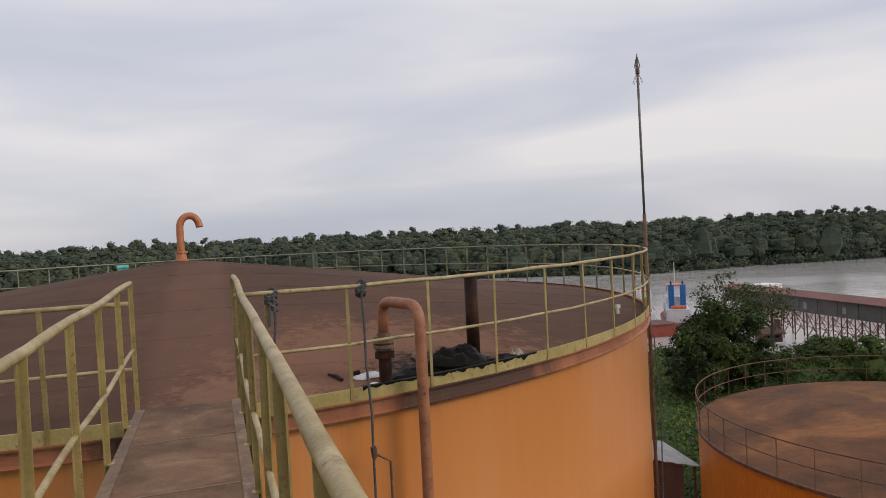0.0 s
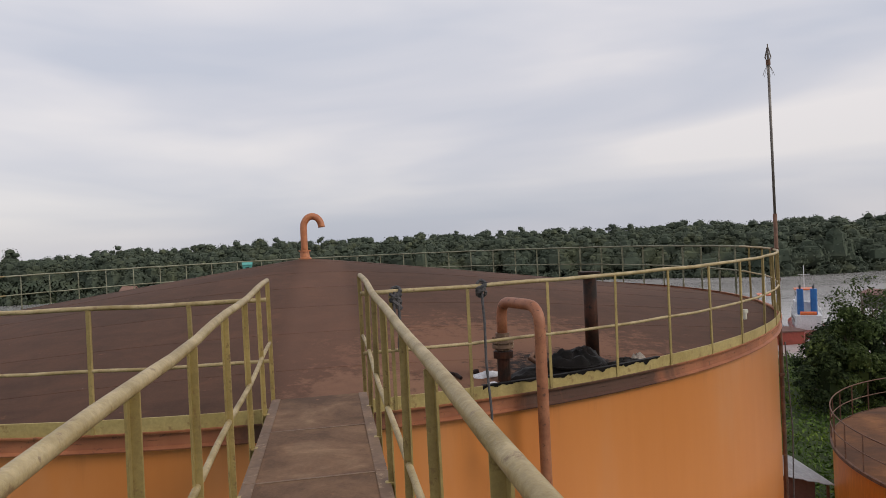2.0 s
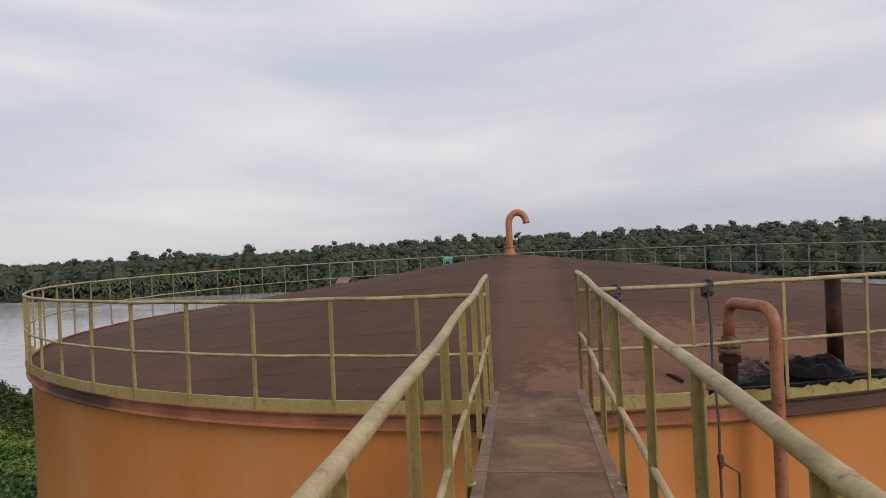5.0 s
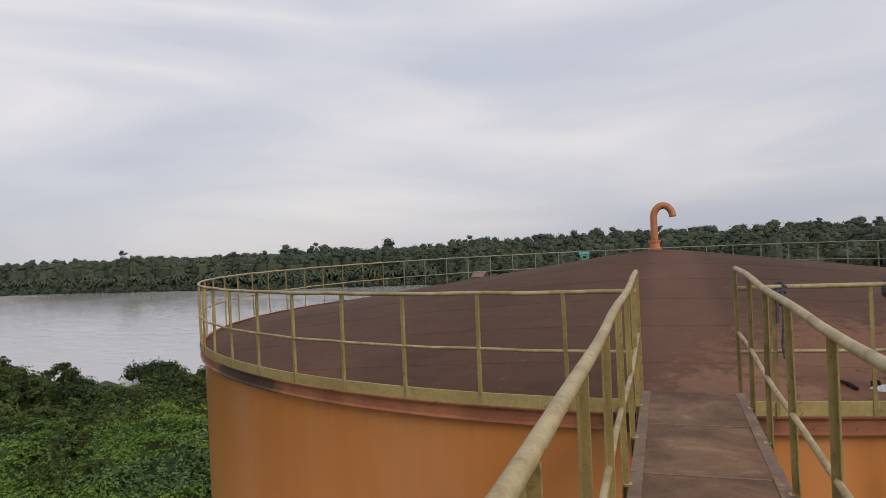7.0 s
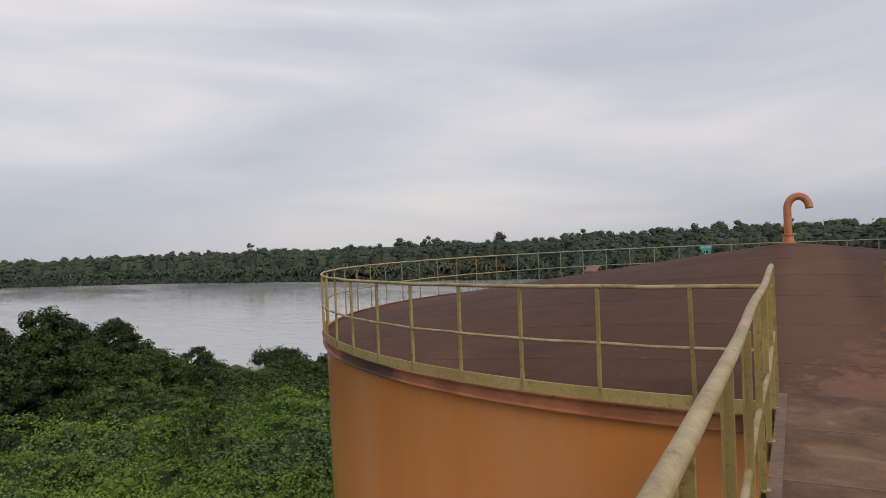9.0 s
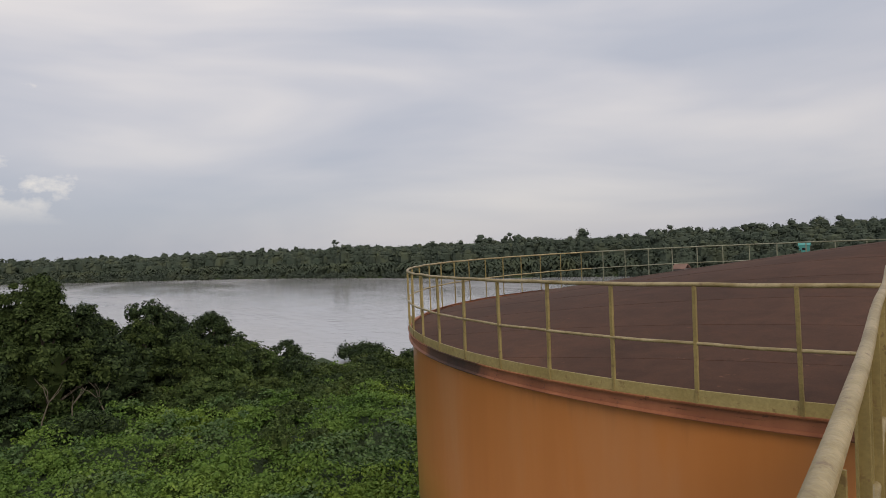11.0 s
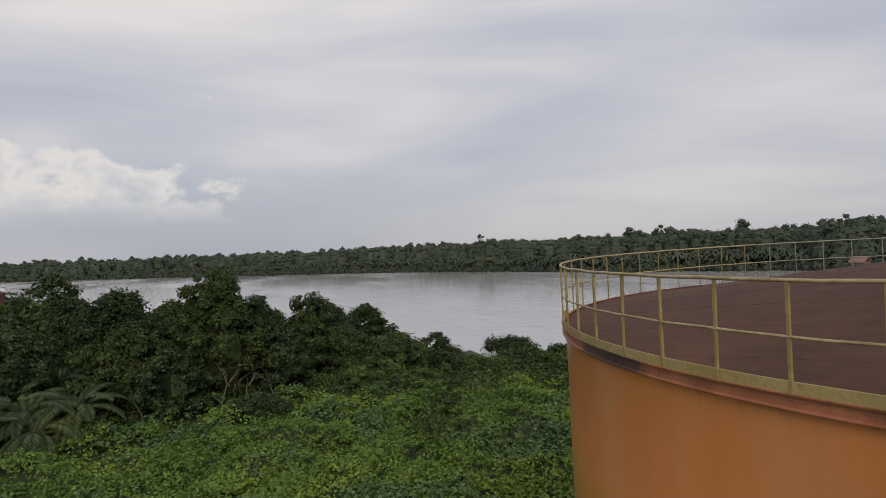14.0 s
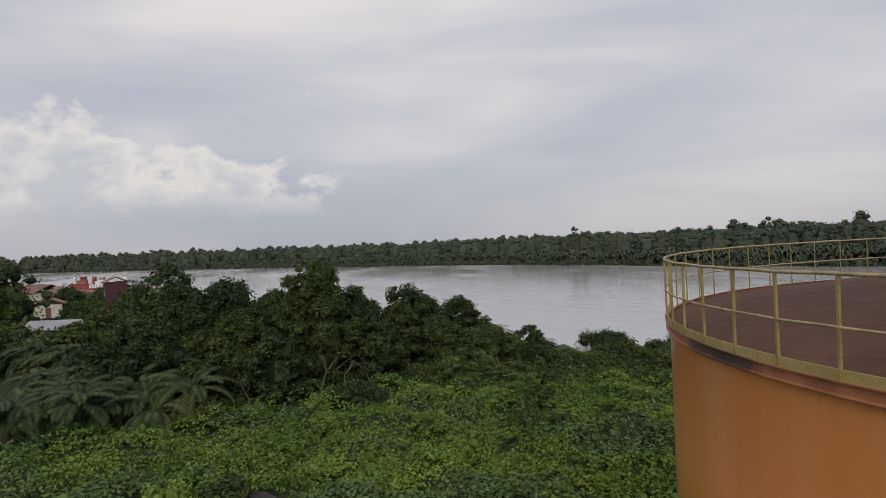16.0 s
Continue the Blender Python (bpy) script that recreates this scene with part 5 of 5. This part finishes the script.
def creeper_field():
    """Carpet of creepers over the open ground between the tank and the thicket."""
    rs = np.random.RandomState(5)
    n, per = 21000, 14
    b = rs.uniform(40, 121, n)
    r = 16 + np.where(b > 68, 44, 50) * rs.uniform(0, 1, n) ** 1.15
    x, y = -np.sin(np.radians(b)) * r, np.cos(np.radians(b)) * r
    keep = (np.hypot(x - TC[0], y - TC[1]) > TR + 0.6) & ((((x + 29.8) / 4.9) ** 2 + ((y + 5.4) / 4.3) ** 2) > 0.95 + 0.4 * np.sin(x * 2.1) * np.sin(y * 1.7))
    x, y = x[keep], y[keep]
    base = np.array([land_z(px, py) for px, py in zip(x, y)])
    lump = 0.62 * np.sin(x * 0.62 + 0.9 * np.sin(y * 0.5)) * np.sin(y * 0.83 + 1.1 * np.sin(x * 0.37)) + 0.26 * np.sin(x * 1.9 + y * 1.1) * np.cos(y * 2.7 - x * 0.6)
    z = base + 0.50 + np.maximum(lump, -0.42) + rs.uniform(-0.14, 0.20, len(x))
    big = rs.uniform(0.18, 0.46, len(x)) * np.where(np.sin(x * 0.23 + 1.3) * np.sin(y * 0.19) > 0.1, 1.25, 0.85)
    d = sphere_dirs(len(x) * per, rs)
    d[:, 2] = np.abs(d[:, 2]) * 0.9 + 0.1
    c = np.repeat(np.stack([x, y, z], 1), per, 0) + d * np.repeat(big, per)[:, None] * np.array([1.0, 1.0, 0.75])
    broad = np.repeat(np.array([noise.noise((px * 0.16, py * 0.16, 2.0)) + 0.35 * noise.noise((px * 0.6, py * 0.6, 5.0)) for px, py in zip(x, y)]) > 0.2, per)
    q = leaf_quads(c, d * 0.8 + np.array([0, 0, 0.5]), np.repeat(0.12 + 0.16 * big, per), rs, 0.7, 0.5)
    tagged(part("creeper_carpet", quads("creeper_carpet", q[~broad], VINE), VINE), "thick carpet of bright green creepers over the ground", "creepers", kind="stuff")
    c = c[broad] + np.array([0, 0, 0.12])
    q = leaf_quads(c, d[broad] * 0.6 + np.array([0, 0, 0.6]), np.full(len(c), 0.21), rs, 0.8, 0.45)
    tagged(part("broad_weed_carpet", quads("broad_weed_carpet", q, BROAD), BROAD), "patches of broad-leaved dull green weeds among the creepers", "weeds", kind="stuff")
    # grass on the far side, between the tanks and the right bank
    n = 38000
    b = rs.uniform(-48, -6, n)
    r = 26 + 42 * rs.uniform(0, 1, n)
    x, y = -np.sin(np.radians(b)) * r, np.cos(np.radians(b)) * r
    c = np.stack([x, y, np.full(n, G_Z + 0.2) + rs.uniform(-0.1, 0.25, n)], 1)
    q = leaf_quads(c, np.tile([0.0, 0.0, 0.6], (n, 1)), np.full(n, 0.26), rs, 0.4, 0.8)
    tagged(part("weed_carpet", quads("weed_carpet", q, GRASS), GRASS), "rank green weeds and grass behind the tanks", "grass", kind="stuff")


creeper_field()


def far_woods():
    """The wooded far bank, tree by tree, in one mesh."""
    rs = np.random.RandomState(8)
    out = []

    def crown(x, y, z, h, w, k, leaves, flat=1.0):
        """A broad uneven crown of several rounded clumps."""
        body = (x, y, z + h * 0.46, w * 0.95, h * 0.44)
        blobs = [body, (x, y, z + h - w * 0.42 * flat, w * 0.55, w * 0.42 * flat)]
        for _ in range(4):
            a, f = rs.uniform(0, 6.28), rs.uniform(0.4, 0.8)
            br = w * rs.uniform(0.28, 0.48)
            blobs.append((x + w * f * math.cos(a), y + w * f * math.sin(a), z + h - w * flat * (0.2 + 0.7 * f * rs.uniform(0.7, 1.4)) - br * 0.5, br, br * 0.9 * flat))
        out.append(blob_leaves(blobs, leaves, 0.60 * k ** 0.5, rs, 0.85, 0.0, 0.12))
        out.append(core(blobs[:1], 0.82, rs, 6, 3, 0.12))
        out.append(core(blobs[1:], 0.74, rs, 5, 3, 0.14))

    n = 2500
    b = rs.uniform(-46, 116, n)
    depth = rs.uniform(0, 1, n) ** 1.5
    for i in range(n):
        far = shore(FAR, b[i])
        k = far / 200
        planted = 40 < b[i] < 96
        dep = max(depth[i], rs.uniform(0.34, 0.6)) if planted else depth[i]
        x, y = spot(b[i], far + 3 + dep * 100 * k ** 0.6)
        z = land_z(x, y)
        swell = noise.noise((b[i] * 0.22, dep * 2.0, 4.0)) * 1.6
        h = rs.uniform(8.6, 11.2) + 2.8 * dep + 0.006 * (far - 180) + swell - (2.0 if planted else 0.0)
        if abs(b[i] - 28.2) < 0.9 and dep < 0.14:
            continue
        w = rs.uniform(2.9, 5.2) * (0.9 + 0.12 * k)
        if dep < 0.05:
            h *= rs.uniform(0.5, 0.9)
        flat = rs.uniform(0.75, 1.1)
        if rs.uniform() < 0.03:
            h += rs.uniform(1.0, 2.8)
            w *= 0.75
            flat = 0.8
        crown(x, y, z, h, w, k, 165 if k < 1.15 else 95 if k < 1.6 else 56, flat)
    # single trees that stand over the canopy
    for bb, r, top, w in ((44.7, 330, 6.6, 5.2), (53.2, 330, 5.6, 5.0), (50.0, 330, 4.9, 4.5), (27.4, 300, 5.2, 3.2), (13.8, 192, 4.0, 2.6), (13.7, 296, 5.6, 3.0), (23.1, 194, 3.2, 2.6), (-18.5, 192, 2.8, 3.2), (65.6, 350, 6.2, 2.6), (32.8, 300, 3.6, 4.0), (-27.5, 192, 2.4, 3.6)):
        x, y = spot(bb, r)
        z = land_z(x, y)
        crown(x, y, z, top - z, w, 1.4, 150, 0.72)
    for i in range(900):
        bb = rs.uniform(-46, 116)
        far = shore(FAR, bb)
        k = far / 200
        x, y = spot(bb, far + rs.uniform(-1.5, 4))
        w = rs.uniform(1.4, 2.8) * k ** 0.7 * (0.7 if 40 < bb < 96 else 1.0)
        low = [(x, y, W_Z + w * 0.35, w, w * rs.uniform(0.6, 1.3))]
        out.append(blob_leaves(low, 52, 0.66 * k ** 0.5, rs, 0.75))
        out.append(core(low, 0.6, rs, 5, 2))
    q = np.concatenate(out)
    tagged(part("far_woods", quads("far_woods", q, WOODS), WOODS), "wooded far bank in haze-paled green with an uneven treeline", "woods", kind="stuff")
    # oil palms planted along the far bank
    leafy = []
    for i in range(1150):
        bb = rs.uniform(38, 97)
        far = shore(FAR, bb)
        k = (far / 200) ** 0.6
        x, y = spot(bb, far + 4 + rs.uniform(0, 1) ** 1.2 * 46 * k)
        z = land_z(x, y)
        h = rs.uniform(1.4, 3.4)
        m = 15
        az = np.arange(m) * 2.4 + rs.uniform(0, 6.28)
        L = rs.uniform(2.6, 3.8)
        rise = rs.uniform(0.1, 0.95, m)
        d = np.stack([np.cos(az), np.sin(az), 0 * az], 1)
        sd = np.stack([-np.sin(az), np.cos(az), 0 * az], 1) * 0.5
        p0 = np.tile([x, y, z + h], (m, 1))
        p1 = p0 + d * L * 0.5 + np.array([0, 0, 1.0]) * (L * 0.55 * rise)[:, None]
        p2 = p0 + d * L + np.array([0, 0, 1.0]) * (L * (0.75 * rise - 0.5))[:, None]
        leafy.append(np.stack([p0 - sd * 0.4, p1 - sd, p1 + sd, p0 + sd * 0.4], 1))
        leafy.append(np.stack([p1 - sd, p2, p2 + sd * 0.2, p1 + sd], 1))
        leafy.append(core([(x, y, z + h * 0.5, 1.1, h * 0.6)], 1.0, rs, 5, 2))
    q = np.concatenate(leafy)
    tagged(part("far_palm_grove", quads("far_palm_grove", q, FARPALM), FARPALM), "grove of oil palms in haze-paled grey-green on the far bank", "palms", kind="stuff")


far_woods()

# ---- roof plates, last ----
roof_plates(TANK, TC, TR - 0.012, ROOF_H + 0.04, -0.04, 1.55, 5.6, ROOF, 0, 7)
